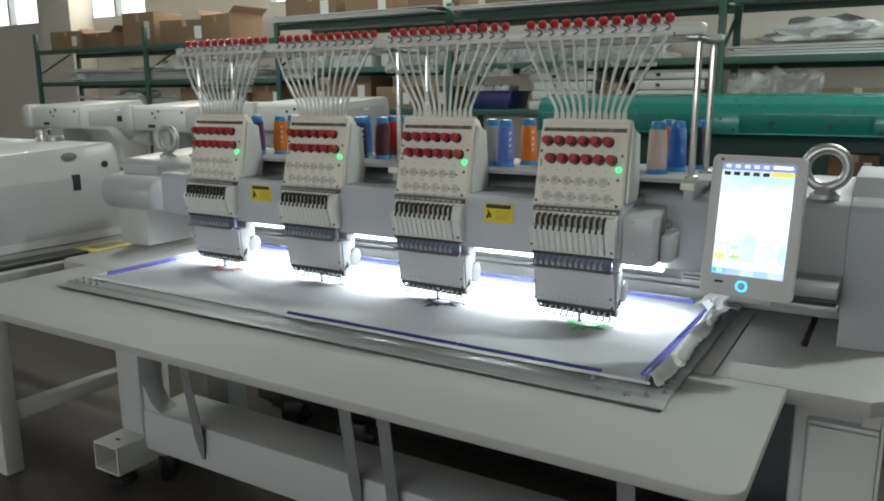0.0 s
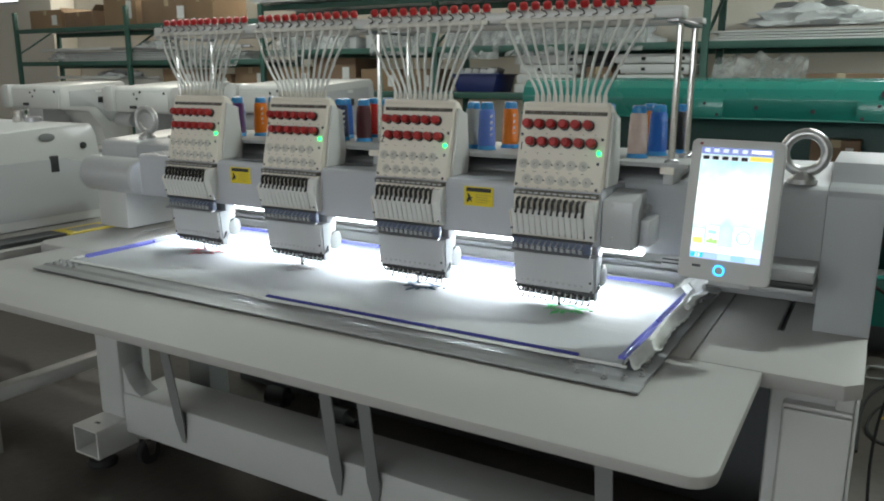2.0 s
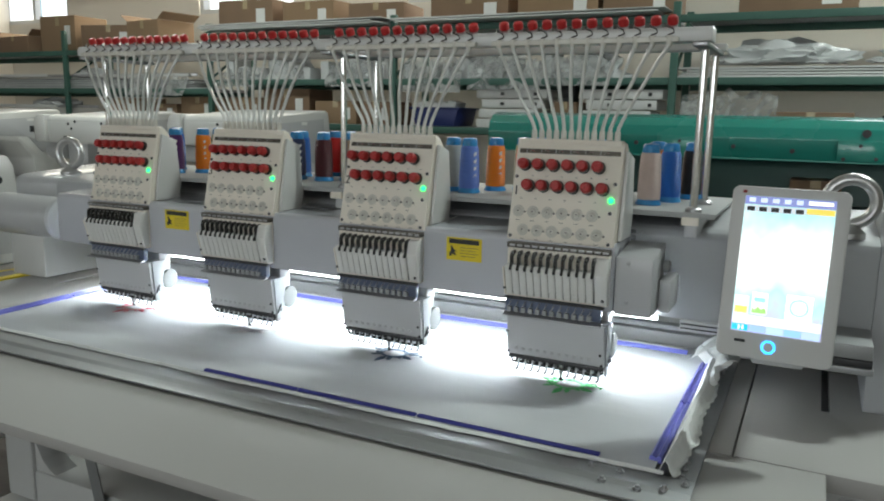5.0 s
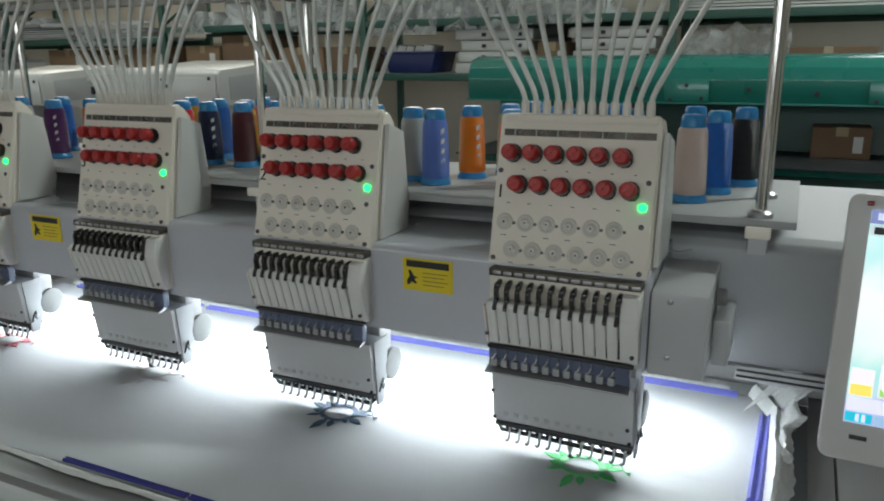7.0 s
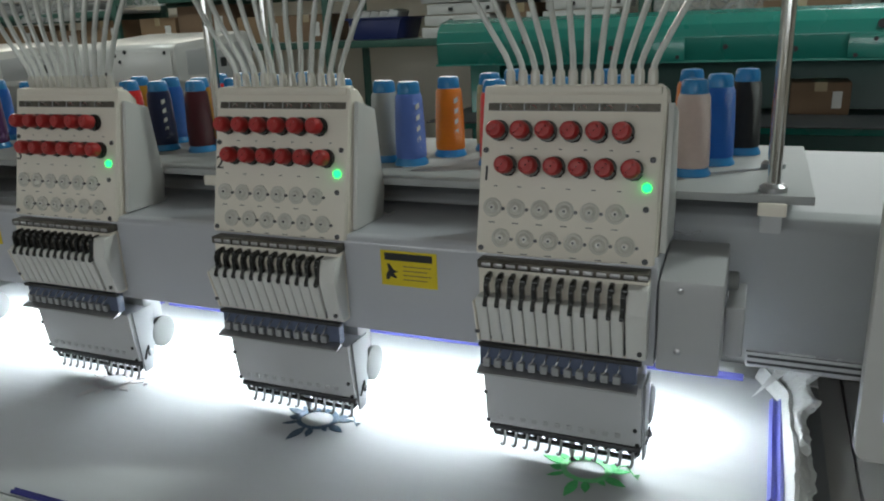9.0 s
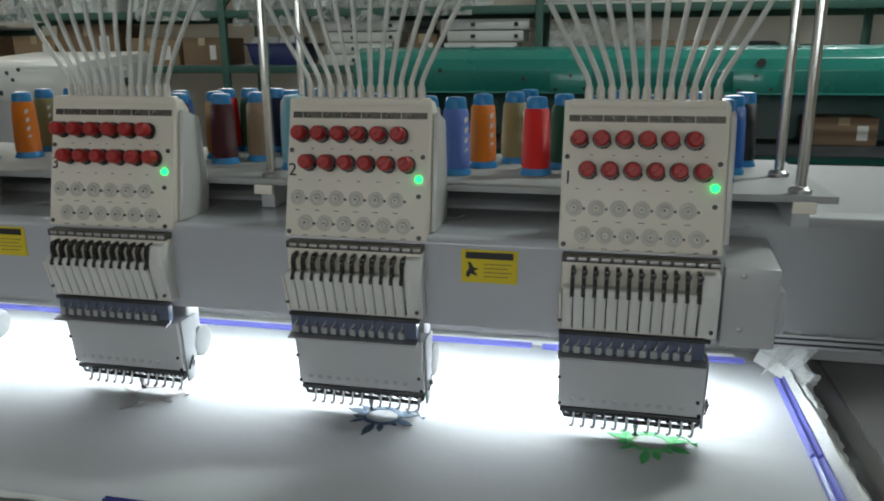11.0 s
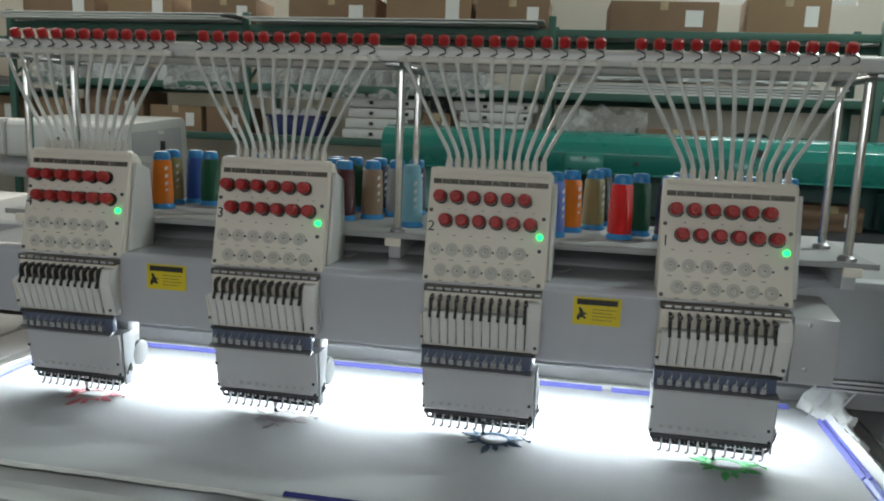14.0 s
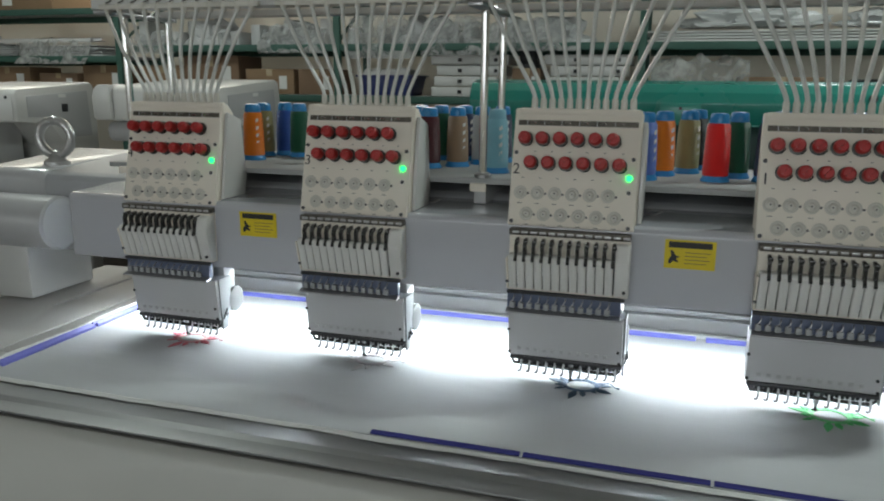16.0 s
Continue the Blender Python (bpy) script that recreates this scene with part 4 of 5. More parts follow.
def ruffle(points, out, width, amp, seed, lift=0.004, droop=0.010):
    """A loose crumpled hem of cloth that hangs out over the frame along points."""
    bm = B()
    rows = []
    length = 0
    for i in range(len(points) - 1):
        p, q = Vector(points[i]), Vector(points[i + 1])
        n = max(2, int((q - p).length / 0.008))
        for k in range(n + (i == len(points) - 2)):
            c = p.lerp(q, k / n)
            length += (q - p).length / n
            o = Vector(out[i]).lerp(Vector(out[i + 1]), k / n)
            row = []
            for s in range(7):
                f = s / 6
                w = width * (0.78 + 0.42 * noise.noise(Vector((length * 5.3, seed, 0.3))) + 0.16 * noise.noise(Vector((length * 37, seed, 1.3))))
                zz = lift * math.sin(math.pi * min(1, f * 1.3)) - droop * f * f + amp * f * noise.noise(Vector((length * 6.5, f * 1.6, seed))) + amp * 0.25 * f * noise.noise(Vector((length * 23, f * 3, seed + 4)))
                v = c + o * (w * f) + Vector((0.004 * f * noise.noise(Vector((length * 60, f, seed + 9))), 0, max(zz, TBL + 0.0165 - CZ if f > 0.2 else -0.001)))
                row.append(bm.verts.new(v))
            rows.append(row)
    for a, b in zip(rows, rows[1:]):
        for s in range(6):
            bm.faces.new((a[s], a[s + 1], b[s + 1], b[s]))
    bmesh.ops.recalc_face_normals(bm, faces=bm.faces)
    bmesh.ops.solidify(bm, geom=list(bm.faces), thickness=0.0009)
    return bm


Z = CZ + 0.001
hem = [(CX0 - 0.006, CY0 + 0.02, Z), (CX0 - 0.008, CY1 - 0.06, Z)]
solid("cloth_hem", ruffle(hem, [(-1, 0, 0), (-1, 0, 0)], 0.034, 0.009, 1.0), LINEN, "loose crumpled white cloth hem over the frame", "cloth", "cloth hems")
hem = [(CX1 + 0.0075, CY0 - 0.01, Z), (CX1 + 0.0075, 0.05, Z), (CX1 + 0.004, 0.25, Z), (CX1 - 0.03, 0.315, Z + 0.004)]
solid("cloth_hem", ruffle(hem, [(1, 0, 0), (1, 0, 0), (1, 0.2, 0), (0.9, 0.4, 0)], 0.038, 0.009, 3.0, 0.021, 0.009), LINEN, "loose crumpled white cloth hem over the frame", "cloth", "cloth hems")
hem = [(CX0 + 0.03, CY1 + 0.003, Z), (0.0, CY1 + 0.004, Z), (CX1 - 0.06, CY1 + 0.003, Z)]
solid("cloth_hem", ruffle(hem, [(0, 1, 0)] * 3, 0.03, 0.006, 8.0, 0.006, 0.004), LINEN, "loose white cloth hem along the back of the frame", "cloth", "cloth hems")
hem = [(CX0 - 0.01, CY0 + 0.004, Z), (-0.3, CY0 - 0.001, Z), (0.3, CY0 - 0.006, Z), (CX1 + 0.015, CY0 - 0.002, Z)]
solid("cloth_hem", ruffle(hem, [(0, -1, 0)] * 4, 0.014, 0.006, 5.0, 0.002, 0.004), LINEN, "narrow crumpled white cloth hem along the frame", "cloth", "cloth hems")
tip = B()
LOW = [(0.818, 0.322, CZ), (0.842, 0.300, CZ), (0.858, 0.255, CZ), (0.862, 0.19, CZ), (0.862, 0.10, CZ)]
HIGH = [(0.848, 0.345, CZ + 0.032), (0.898, 0.345, CZ + 0.072), (0.904, 0.30, CZ + 0.040), (0.892, 0.22, CZ + 0.014), (0.880, 0.10, CZ + 0.006)]


def along(line, u):
    k = min(int(u * 4), 3)
    return Vector(line[k]).lerp(Vector(line[k + 1]), u * 4 - k)


rows = []
for i in range(49):
    u = i / 48
    a, b = along(LOW, u), along(HIGH, u)
    row = []
    for k in range(11):
        v = k / 10
        c = a.lerp(b, v) + Vector((0, 0, 0.012 * math.sin(math.pi * v)))
        fold = (noise.noise(Vector((u * 9, v * 1.2, 2.0))) * 0.016 * v + noise.noise(Vector((u * 26, v * 3, 5.0))) * 0.005) * min(1, u * 6 + 0.15)
        row.append(tip.verts.new(c + Vector((fold, -fold * 0.6, abs(fold) * 0.5))))
    rows.append(row)
for a, b in zip(rows, rows[1:]):
    for k in range(10):
        tip.faces.new((a[k], a[k + 1], b[k + 1], b[k]))
bmesh.ops.recalc_face_normals(tip, faces=tip.faces)
bmesh.ops.solidify(tip, geom=list(tip.faces), thickness=0.0009)
solid("bunched_cloth", tip, LINEN, "bunched corner of white cloth standing up", "cloth")

# ---- embroidered flowers ----
def petal(bm, cx, cy, a, r0, r1, w, z):
    """A pointed leaf of stitches from r0 to r1 along the angle a."""
    d, n = Vector((math.cos(a), math.sin(a), 0)), Vector((-math.sin(a), math.cos(a), 0))
    c = Vector((cx, cy, z))
    L = [c + d * (r0 + (r1 - r0) * f) + n * (w * math.sin(math.pi * min(1, f * 1.02)) * (1 - 0.35 * f)) for f in (0.02, 0.15, 0.35, 0.6, 0.82)]
    R = [c + d * (r0 + (r1 - r0) * f) - n * (w * math.sin(math.pi * min(1, f * 1.02)) * (1 - 0.35 * f)) for f in (0.82, 0.6, 0.35, 0.15, 0.02)]
    ring = L + [c + d * r1] + R
    lo = [bm.verts.new(p) for p in ring]
    hi = [bm.verts.new(p + Vector((0, 0, 0.0009))) for p in ring]
    fs = [bm.faces.new(hi), bm.faces.new(lo[::-1])]
    for i in range(len(ring)):
        j = (i + 1) % len(ring)
        fs.append(bm.faces.new((lo[i], lo[j], hi[j], hi[i])))
    bmesh.ops.recalc_face_normals(bm, faces=fs)


def flower(x, y, mat, edge, label):
    f = thing("embroidered_flower", (x, y, CZ), label, "embroidery", "embroidered flowers")
    z = CZ + 0.0008
    bm = B()
    for a, r0, r1, w in ((166, 0.026, 0.062, 0.0085), (148, 0.028, 0.050, 0.006), (188, 0.028, 0.046, 0.009), (212, 0.028, 0.052, 0.0045), (258, 0.026, 0.066, 0.0085), (281, 0.026, 0.050, 0.007),
                         (338, 0.026, 0.058, 0.0085), (12, 0.026, 0.056, 0.0075), (28, 0.028, 0.046, 0.0065), (318, 0.026, 0.040, 0.005)):
        petal(bm, x, y, radians(a), r0, r1, w, z)
    part("leaves", bm, mat, f)
    bm = B()
    for k in range(26):
        a = radians(360 / 26 * k + 7)
        wide = 0.0062 if math.sin(a) > 0.1 else 0.0048
        petal(bm, x + 0.0285 * math.cos(a), y + 0.0250 * math.sin(a), a + 1.75 + 0.3 * math.sin(5 * a), -0.0075, 0.0085, wide, z + 0.0003 + 0.00012 * (k % 3))
    part("ring_of_petals", bm, edge, f)
    tend = [(x + 0.035 + 0.03 * s, y + 0.012 + 0.012 * math.sin(s * 4.5), z + 0.0005) for s in (0, 0.2, 0.4, 0.6, 0.8, 1.0)]
    tend += [(x + 0.066, y + 0.008, z + 0.0005), (x + 0.06, y + 0.006, z + 0.0005)]
    part("tendril", tube(B(), tend, 0.0009, 5), edge, f)


flower(0.622, -0.012, material("green_stitches", (0.09, 0.55, 0.17), 0.5, 0, 0.3, 120, 400, 0.3), material("light_green_stitches", (0.20, 0.66, 0.28), 0.5, 0, 0.3, 120, 400, 0.3), "green embroidered flower wreath on white cloth")
flower(0.222, -0.012, material("navy_stitches", (0.035, 0.075, 0.13), 0.5, 0, 0.3, 120, 400, 0.3), material("steel_blue_stitches", (0.07, 0.12, 0.20), 0.5, 0, 0.3, 120, 400, 0.3), "navy embroidered flower wreath on white cloth")
flower(-0.178, -0.012, material("pale_grey_stitches", (0.55, 0.53, 0.54), 0.5, 0, 0.2, 120, 400, 0.3), material("pale_lilac_stitches", (0.50, 0.46, 0.50), 0.5, 0, 0.2, 120, 400, 0.3), "pale grey embroidered flower wreath on white cloth")
flower(-0.578, -0.012, material("rose_stitches", (0.62, 0.13, 0.18), 0.5, 0, 0.3, 120, 400, 0.3), material("pink_stitches", (0.72, 0.38, 0.40), 0.5, 0, 0.3, 120, 400, 0.3), "rose embroidered flower wreath on white cloth")

# ---- control screen ----
SC = Matrix.Translation((0.9898, -0.110, 1.1485)) @ Euler((radians(-7.6), radians(0.7), radians(-1.2))).to_matrix().to_4x4() @ Matrix.Scale(0.969, 4)


def on_screen(bm):
    bmesh.ops.transform(bm, matrix=SC, verts=bm.verts)
    return bm


def glow(name, colour, emit):
    return material(name, colour, 0.25, 0, 0, 1, 1, 0, emit=emit)


def display_material():
    """A lit picture, white in its middle and pale green and blue towards its ends."""
    m = bpy.data.materials.new("lit_display")
    m.use_nodes = True
    nt = m.node_tree
    b = nt.nodes["Principled BSDF"]
    co = nt.nodes.new("ShaderNodeTexCoord")
    sep = nt.nodes.new("ShaderNodeSeparateXYZ")
    nt.links.new(co.outputs["Generated"], sep.inputs[0])
    ramp = nt.nodes.new("ShaderNodeValToRGB")
    e = ramp.color_ramp.elements
    e[0].position, e[0].color = 0.0, (0.50, 0.55, 0.85, 1)
    e[1].position, e[1].color = 1.0, (0.25, 0.62, 0.68, 1)
    for p, c in ((0.12, (0.60, 0.62, 0.92, 1)), (0.26, (0.45, 0.86, 0.80, 1)), (0.42, (0.86, 0.98, 0.98, 1)), (0.62, (0.95, 1.0, 0.98, 1)), (0.82, (0.52, 0.86, 0.86, 1))):
        n = e.new(p)
        n.color = c
    nz = nt.nodes.new("ShaderNodeTexNoise")
    nz.inputs["Scale"].default_value = 3
    ad = nt.nodes.new("ShaderNodeMath")
    ad.operation = "MULTIPLY_ADD"
    ad.inputs[1].default_value, ad.inputs[2].default_value = 0.5, -0.25
    nt.links.new(co.outputs["Generated"], nz.inputs["Vector"])
    nt.links.new(nz.outputs[0], ad.inputs[0])
    sm = nt.nodes.new("ShaderNodeMath")
    nt.links.new(sep.outputs[2], sm.inputs[0])
    nt.links.new(ad.outputs[0], sm.inputs[1])
    nt.links.new(sm.outputs[0], ramp.inputs[0])
    nt.links.new(ramp.outputs[0], b.inputs["Emission Color"])
    b.inputs["Base Color"].default_value = (0.02, 0.02, 0.02, 1)
    b.inputs["Emission Strength"].default_value = 1.3
    b.inputs["Roughness"].default_value = 0.15
    return m


scr = thing("control_screen", (0.9898, -0.110, 0.99), "silver-grey touch control screen, lit, on a bracket", "control screen")
bm = prism(B(), rounded(-0.0895, 0.0895, -0.144, 0.144, 0.012, ("sw", "se", "ne", "nw")), "y", -0.001, 0.022, 0.003)
part("case", on_screen(bm), SCREENBODY, scr)
disp = part("display", on_screen(box(B(), -0.0685, 0.0685, -0.0022, -0.0008, -0.1, 0.128)), display_material(), scr, "lit touch display")
part("status_bar", on_screen(box(B(), -0.0685, 0.0685, -0.0030, -0.0021, 0.114, 0.128)), glow("violet_display_bar", (0.20, 0.24, 0.55), 0.7), disp)
for k in range(5):
    part("status_icon", on_screen(box(B(), -0.062 + 0.018 * k, -0.052 + 0.018 * k, -0.0034, -0.0029, 0.118, 0.125)), glow("pale_icon", (0.6, 0.7, 0.95), 0.9), disp)
part("clock_bar", on_screen(box(B(), 0.028, 0.064, -0.0034, -0.0029, 0.119, 0.125)), glow("white_digits", (0.95, 0.95, 1), 1.0), disp)
part("button_row", on_screen(box(B(), -0.0675, 0.025, -0.0030, -0.0021, 0.102, 0.113)), glow("pale_button_row", (0.55, 0.66, 0.72), 0.8), disp)
for k in range(5):
    part("button_icon", on_screen(box(B(), -0.064 + 0.0185 * k, -0.052 + 0.0185 * k, -0.0034, -0.0029, 0.103, 0.1105)), DARKJUNK, disp)
part("yellow_button", on_screen(box(B(), 0.026, 0.0675, -0.0030, -0.0021, 0.104, 0.113)), glow("yellow_button", (0.85, 0.62, 0.05), 0.8), disp)
TILE = glow("pale_tile", (0.93, 0.88, 0.97), 1.0)
for a, b, c, d in ((-0.067, -0.045, -0.070, -0.040), (-0.040, -0.016, -0.068, -0.032), (0.012, 0.052, -0.070, -0.030)):
    part("icon_tile", on_screen(box(B(), a, b, -0.0027, -0.0021, c, d)), TILE, disp)
part("folder_icon", on_screen(box(B(), -0.066, -0.046, -0.0032, -0.0026, -0.069, -0.057)), glow("yellow_icon", (0.95, 0.78, 0.15), 1.0), disp)
part("picture_icon", on_screen(prism(B(), [(-0.039, -0.067), (-0.017, -0.067), (-0.017, -0.060), (-0.021, -0.056), (-0.025, -0.060), (-0.030, -0.054), (-0.035, -0.061), (-0.039, -0.057)], "y", -0.0032, -0.0026)), glow("green_icon", (0.40, 0.75, 0.22), 0.9), disp)
part("picture_sky", on_screen(box(B(), -0.037, -0.019, -0.0032, -0.0026, -0.048, -0.040)), glow("cyan_icon", (0.35, 0.85, 0.85), 0.9), disp)
part("motif_icon", on_screen(torus(B(), (0.032, -0.0028, -0.050), (0, 1, 0), 0.013, 0.0016, 24, 6)), glow("pale_green_motif", (0.35, 0.8, 0.6), 0.9), disp)
part("hint_panel", on_screen(box(B(), -0.067, 0.067, -0.0028, -0.0021, -0.086, -0.072)), glow("pale_panel", (0.85, 0.86, 0.98), 0.9), disp)
for k, c in enumerate(((0.02, 0.55, 0.75), (0.35, 0.55, 0.8), (0.5, 0.75, 0.85), (0.3, 0.6, 0.8), (0.5, 0.7, 0.85))):
    part("menu_button", on_screen(box(B(), -0.0675 + 0.027 * k, -0.042 + 0.027 * k, -0.0032, -0.0021, -0.0985, -0.088)), glow("menu_button_light", c, 0.9), disp)
for k in range(2):
    part("menu_mark", on_screen(box(B(), -0.0575 + 0.006 * k, -0.0545 + 0.006 * k, -0.0037, -0.0031, -0.097, -0.0895)), TILE, disp)
part("power_ring", on_screen(torus(B(), (-0.0075, -0.0015, -0.1215), (0, 1, 0), 0.0098, 0.0015, 28, 8)), LEDBLUE, scr, "glowing blue power ring")
part("power_button", on_screen(lathe(B(), (-0.0075, -0.0005, -0.1215), (0, -1, 0), [(0, 0.0075), (0.0015, 0.0075), (0.002, 0.006)], 20)), SCREENBODY, scr)
part("usb_cover", on_screen(box(B(), -0.061, -0.044, -0.0022, -0.0005, -0.1185, -0.1135, 0.0006)), DARKJUNK, scr)
part("indicator", on_screen(box(B(), -0.0735, -0.067, -0.0022, -0.0005, 0.132, 0.137, 0.0006)), material("dark_red_lamp", (0.25, 0.01, 0.01), 0.3), scr)
part("bracket", box(B(), 1.03, 1.142, 0.04, 0.164, 0.985, 1.012, 0.003), ALU, scr, "aluminium mounting bracket")
part("bracket_slot", box(B(), 1.03, 1.1425, 0.0385, 0.163, 0.972, 0.9845, 0.001), BLACK, scr)
part("bracket_base", box(B(), 0.965, 1.145, 0.036, 0.163, 0.959, 0.9715, 0.002), ALU, scr)
part("mount", box(B(), 0.955, 1.035, -0.088, 0.05, 0.99, 1.024, 0.004), GREYWHITE, scr)

# ---- neighbouring machine ----
nb = thing("neighbour_machine", (-2.2, 0.3, 0), "white embroidery machine standing next in the row", "embroidery machine")
o = [(-0.45, 0.80), (-0.45, 1.11), (-0.40, 1.17), (0.40, 1.213), (0.435, 1.208), (0.455, 1.17), (0.468, 1.05), (0.468, 0.80)]
part("end_housing", prism(B(), o, "x", -3.2, -1.72, 0.01), WHITE, nb)
part("end_panel", prism(B(), [(-0.40, 0.84), (-0.40, 1.06), (0.30, 1.075), (0.44, 1.03), (0.44, 0.84)], "x", -1.72, -1.715, 0.001), GREYWHITE, nb)
for y, z, r in ((0.385, 1.121, 0.014),):
    part("hole_plug", lathe(B(), (-1.722, y, z), (1, 0, 0), [(0, r), (0.009, r), (0.01, r * 0.7)], 16), DARKJUNK, nb)
part("port", box(B(), -1.722, -1.713, 0.228, 0.264, 1.02, 1.087, 0.002), DARKJUNK, nb)
part("oval_grip", prism(B(), [(0.224 + 0.034 * math.cos(a * math.pi / 8), 1.163 + 0.017 * math.sin(a * math.pi / 8)) for a in range(16)], "x", -1.719, -1.7125, 0.001), GREYSHADE, nb, "grey oval recess")
part("table", box(B(), -3.4, -1.42, -0.55, 0.5, 0.765, 0.798, 0.004), LAMINATE, nb)
part("dark_rail", box(B(), -1.56, -1.46, -0.5, 0.10, 0.7985, 0.815, 0.002), DARKJUNK, nb)
part("warning_label", box(B(), -1.575, -1.445, 0.105, 0.335, 0.7985, 0.812, 0.002), YELLOW, nb, "yellow warning plate")
part("label_bar", box(B(), -1.545, -1.475, 0.15, 0.29, 0.8121, 0.8128), GREYSHADE, nb)
for y in (-0.27, 0.42):
    part("leg", box(B(), -1.62, -1.54, y, y + 0.07, 0.0, 0.764, 0.006), WHITE, nb)
part("stretcher", box(B(), -1.61, -1.55, -0.199, 0.419, 0.20, 0.255, 0.004), WHITE, nb)
part("stretcher", box(B(), -3.2, -1.63, 0.42, 0.49, 0.28, 0.36, 0.004), WHITE, nb)
part("knob_base", lathe(B(), (-2.10, 0.36, 1.208), (0, 0, 1), [(0, 0.036), (0.022, 0.036), (0.025, 0.031), (0.03, 0.031), (0.033, 0.035), (0.052, 0.035), (0.056, 0.03)], 24), CHROME, nb, "bright turned steel knob")
part("knob_foot", lathe(B(), (-2.03, 0.375, 1.208), (0, 0, 1), [(0, 0.034), (0.02, 0.034), (0.026, 0.028)], 20), STEEL, nb)

# ---- white machines in the row behind ----
def row_machine(x0, x1, label, lower=0.0):
    """The white end housing of a machine, its right side cut back under the arm."""
    m = thing("white_machine", ((x0 + x1) / 2, 2.65, 0), label, "embroidery machine", "machines in the row behind")
    o = [(2.35, 1.165), (2.345, 1.335), (2.37, 1.358), (2.96, 1.402), (2.995, 1.385), (3.01, 1.30), (3.01, 0.84), (2.74, 0.84), (2.72, 1.0), (2.60, 1.14)]
    part("housing", prism(B(), o, "x", x0 + 0.1, x1, 0.012), WHITE, m)
    o = [(2.43, 1.19), (2.43, 1.315), (2.93, 1.345), (2.95, 1.05), (2.80, 1.05), (2.68, 1.18)]
    side = part("side_panel", prism(B(), o, "x", x1 - 0.002, x1 + 0.004, 0.002), GREYWHITE, m, "grey inset side panel")
    part("port", box(B(), x1 + 0.003, x1 + 0.007, 2.70, 2.75, 1.215, 1.265, 0.001), DARKJUNK, side)
    part("paper_label", box(B(), x1 + 0.003, x1 + 0.006, 2.68, 2.74, 1.305, 1.325), PAPER, side)
    o = [(x0, 1.18), (x0 - 0.004, 1.30), (x0 + 0.012, 1.345), (x0 + 0.04, 1.366), (x0 + 0.12, 1.366), (x0 + 0.12, 1.17), (x0 + 0.02, 1.165)]
    part("end_cap", prism(B(), o, "y", 2.318, 2.95, 0.012), WHITE, m)
    part("front_panel", box(B(), x0 + 0.14, x1 - 0.02, 2.336, 2.3435, 1.175, 1.315, 0.002), WHITE, m)
    for dx, z in ((-0.40, 1.302), (-0.33, 1.318), (-0.37, 1.268), (-0.06, 1.31)):
        part("plug", lathe(B(), (x1 + dx, 2.338, z), (0, -1, 0), [(0, 0.011), (0.005, 0.010)], 12), DARKJUNK, m)
    part("latch", box(B(), x0 + 0.30, x0 + 0.38, 2.33, 2.337, 1.19, 1.215, 0.002), DARKJUNK, m)
    part("arm_block", box(B(), x0 + 0.25, x0 + 0.46, 2.40, 2.66, 0.836, 1.163, 0.012), GREYWHITE, m)
    part("drive_cover", lathe(B(), (x0 + 0.05, 2.42, 1.10), (1, 0, 0), [(0, 0.05), (0.006, 0.056), (0.18, 0.056), (0.186, 0.05)], 20), GREYWHITE, m)
    part("table", box(B(), x0 - 0.05, x1 + 0.28, 1.75, 3.0, 0.80, 0.835, 0.004), LAMINATE, m)
    for y in (1.85, 2.85):
        part("leg", box(B(), x1 - 0.1, x1, y, y + 0.1, 0.0, 0.799, 0.008), WHITE, m)
        part("leg", box(B(), x0 + 0.05, x0 + 0.15, y, y + 0.1, 0.0, 0.799, 0.008), WHITE, m)
    part("stretcher", box(B(), x0 + 0.151, x1 - 0.101, 2.86, 2.93, 0.2, 0.32, 0.006), WHITE, m)
    m.location.z -= lower
    return m


row_machine(-2.86, -2.04, "white machine housing with three small dark plugs")
row_machine(-4.20, -3.445, "white machine housing with a grey side panel", 0.025)
row_machine(-5.60, -4.79, "white machine housing farther down the row", 0.025)

# ---- teal machine behind ----
tm = thing("teal_machine", (1.4, 3.0, 0), "teal enamelled industrial machine with a long rounded beam", "machine")
o = [(2.81, 1.19), (2.80, 1.30), (2.815, 1.355), (2.86, 1.395), (2.94, 1.412), (3.15, 1.412), (3.15, 1.19)]
part("beam", prism(B(), o, "x", -0.76, 4.6, 0.004), TEAL, tm)
part("beam_flange", box(B(), -0.76, 4.6, 2.79, 2.80, 1.19, 1.20), TEAL, tm)
for x in (0.25, 1.10, 2.2, 3.3):
    p = part("cover_plate", box(B(), x, x + 0.2, 2.79, 2.802, 1.195, 1.30, 0.002), TEAL, tm)
    for dx, z in ((0.03, 1.21), (0.17, 1.215), (0.1, 1.275)):
        part("bolt_hole", lathe(B(), (x + dx, 2.7905, z), (0, -1, 0), [(0, 0.009), (0.002, 0.009)], 10), BLACK, p)
for x, z, r in ((0.9, 1.24, 0.012), (1.22, 1.335, 0.02), (1.35, 1.235, 0.02), (0.12, 1.26, 0.011), (0.62, 1.255, 0.011), (-0.3, 1.3, 0.011), (2.6, 1.3, 0.02)):
    part("bolt_hole", lathe(B(), (x, 2.806, z), (0, -1, 0), [(0, r), (0.01, r)], 12), BLACK, tm)
for x in (-0.6, 1.9, 4.3):
    part("leg", box(B(), x, x + 0.16, 2.85, 3.1, 0.0, 1.189, 0.01), TEAL, tm)
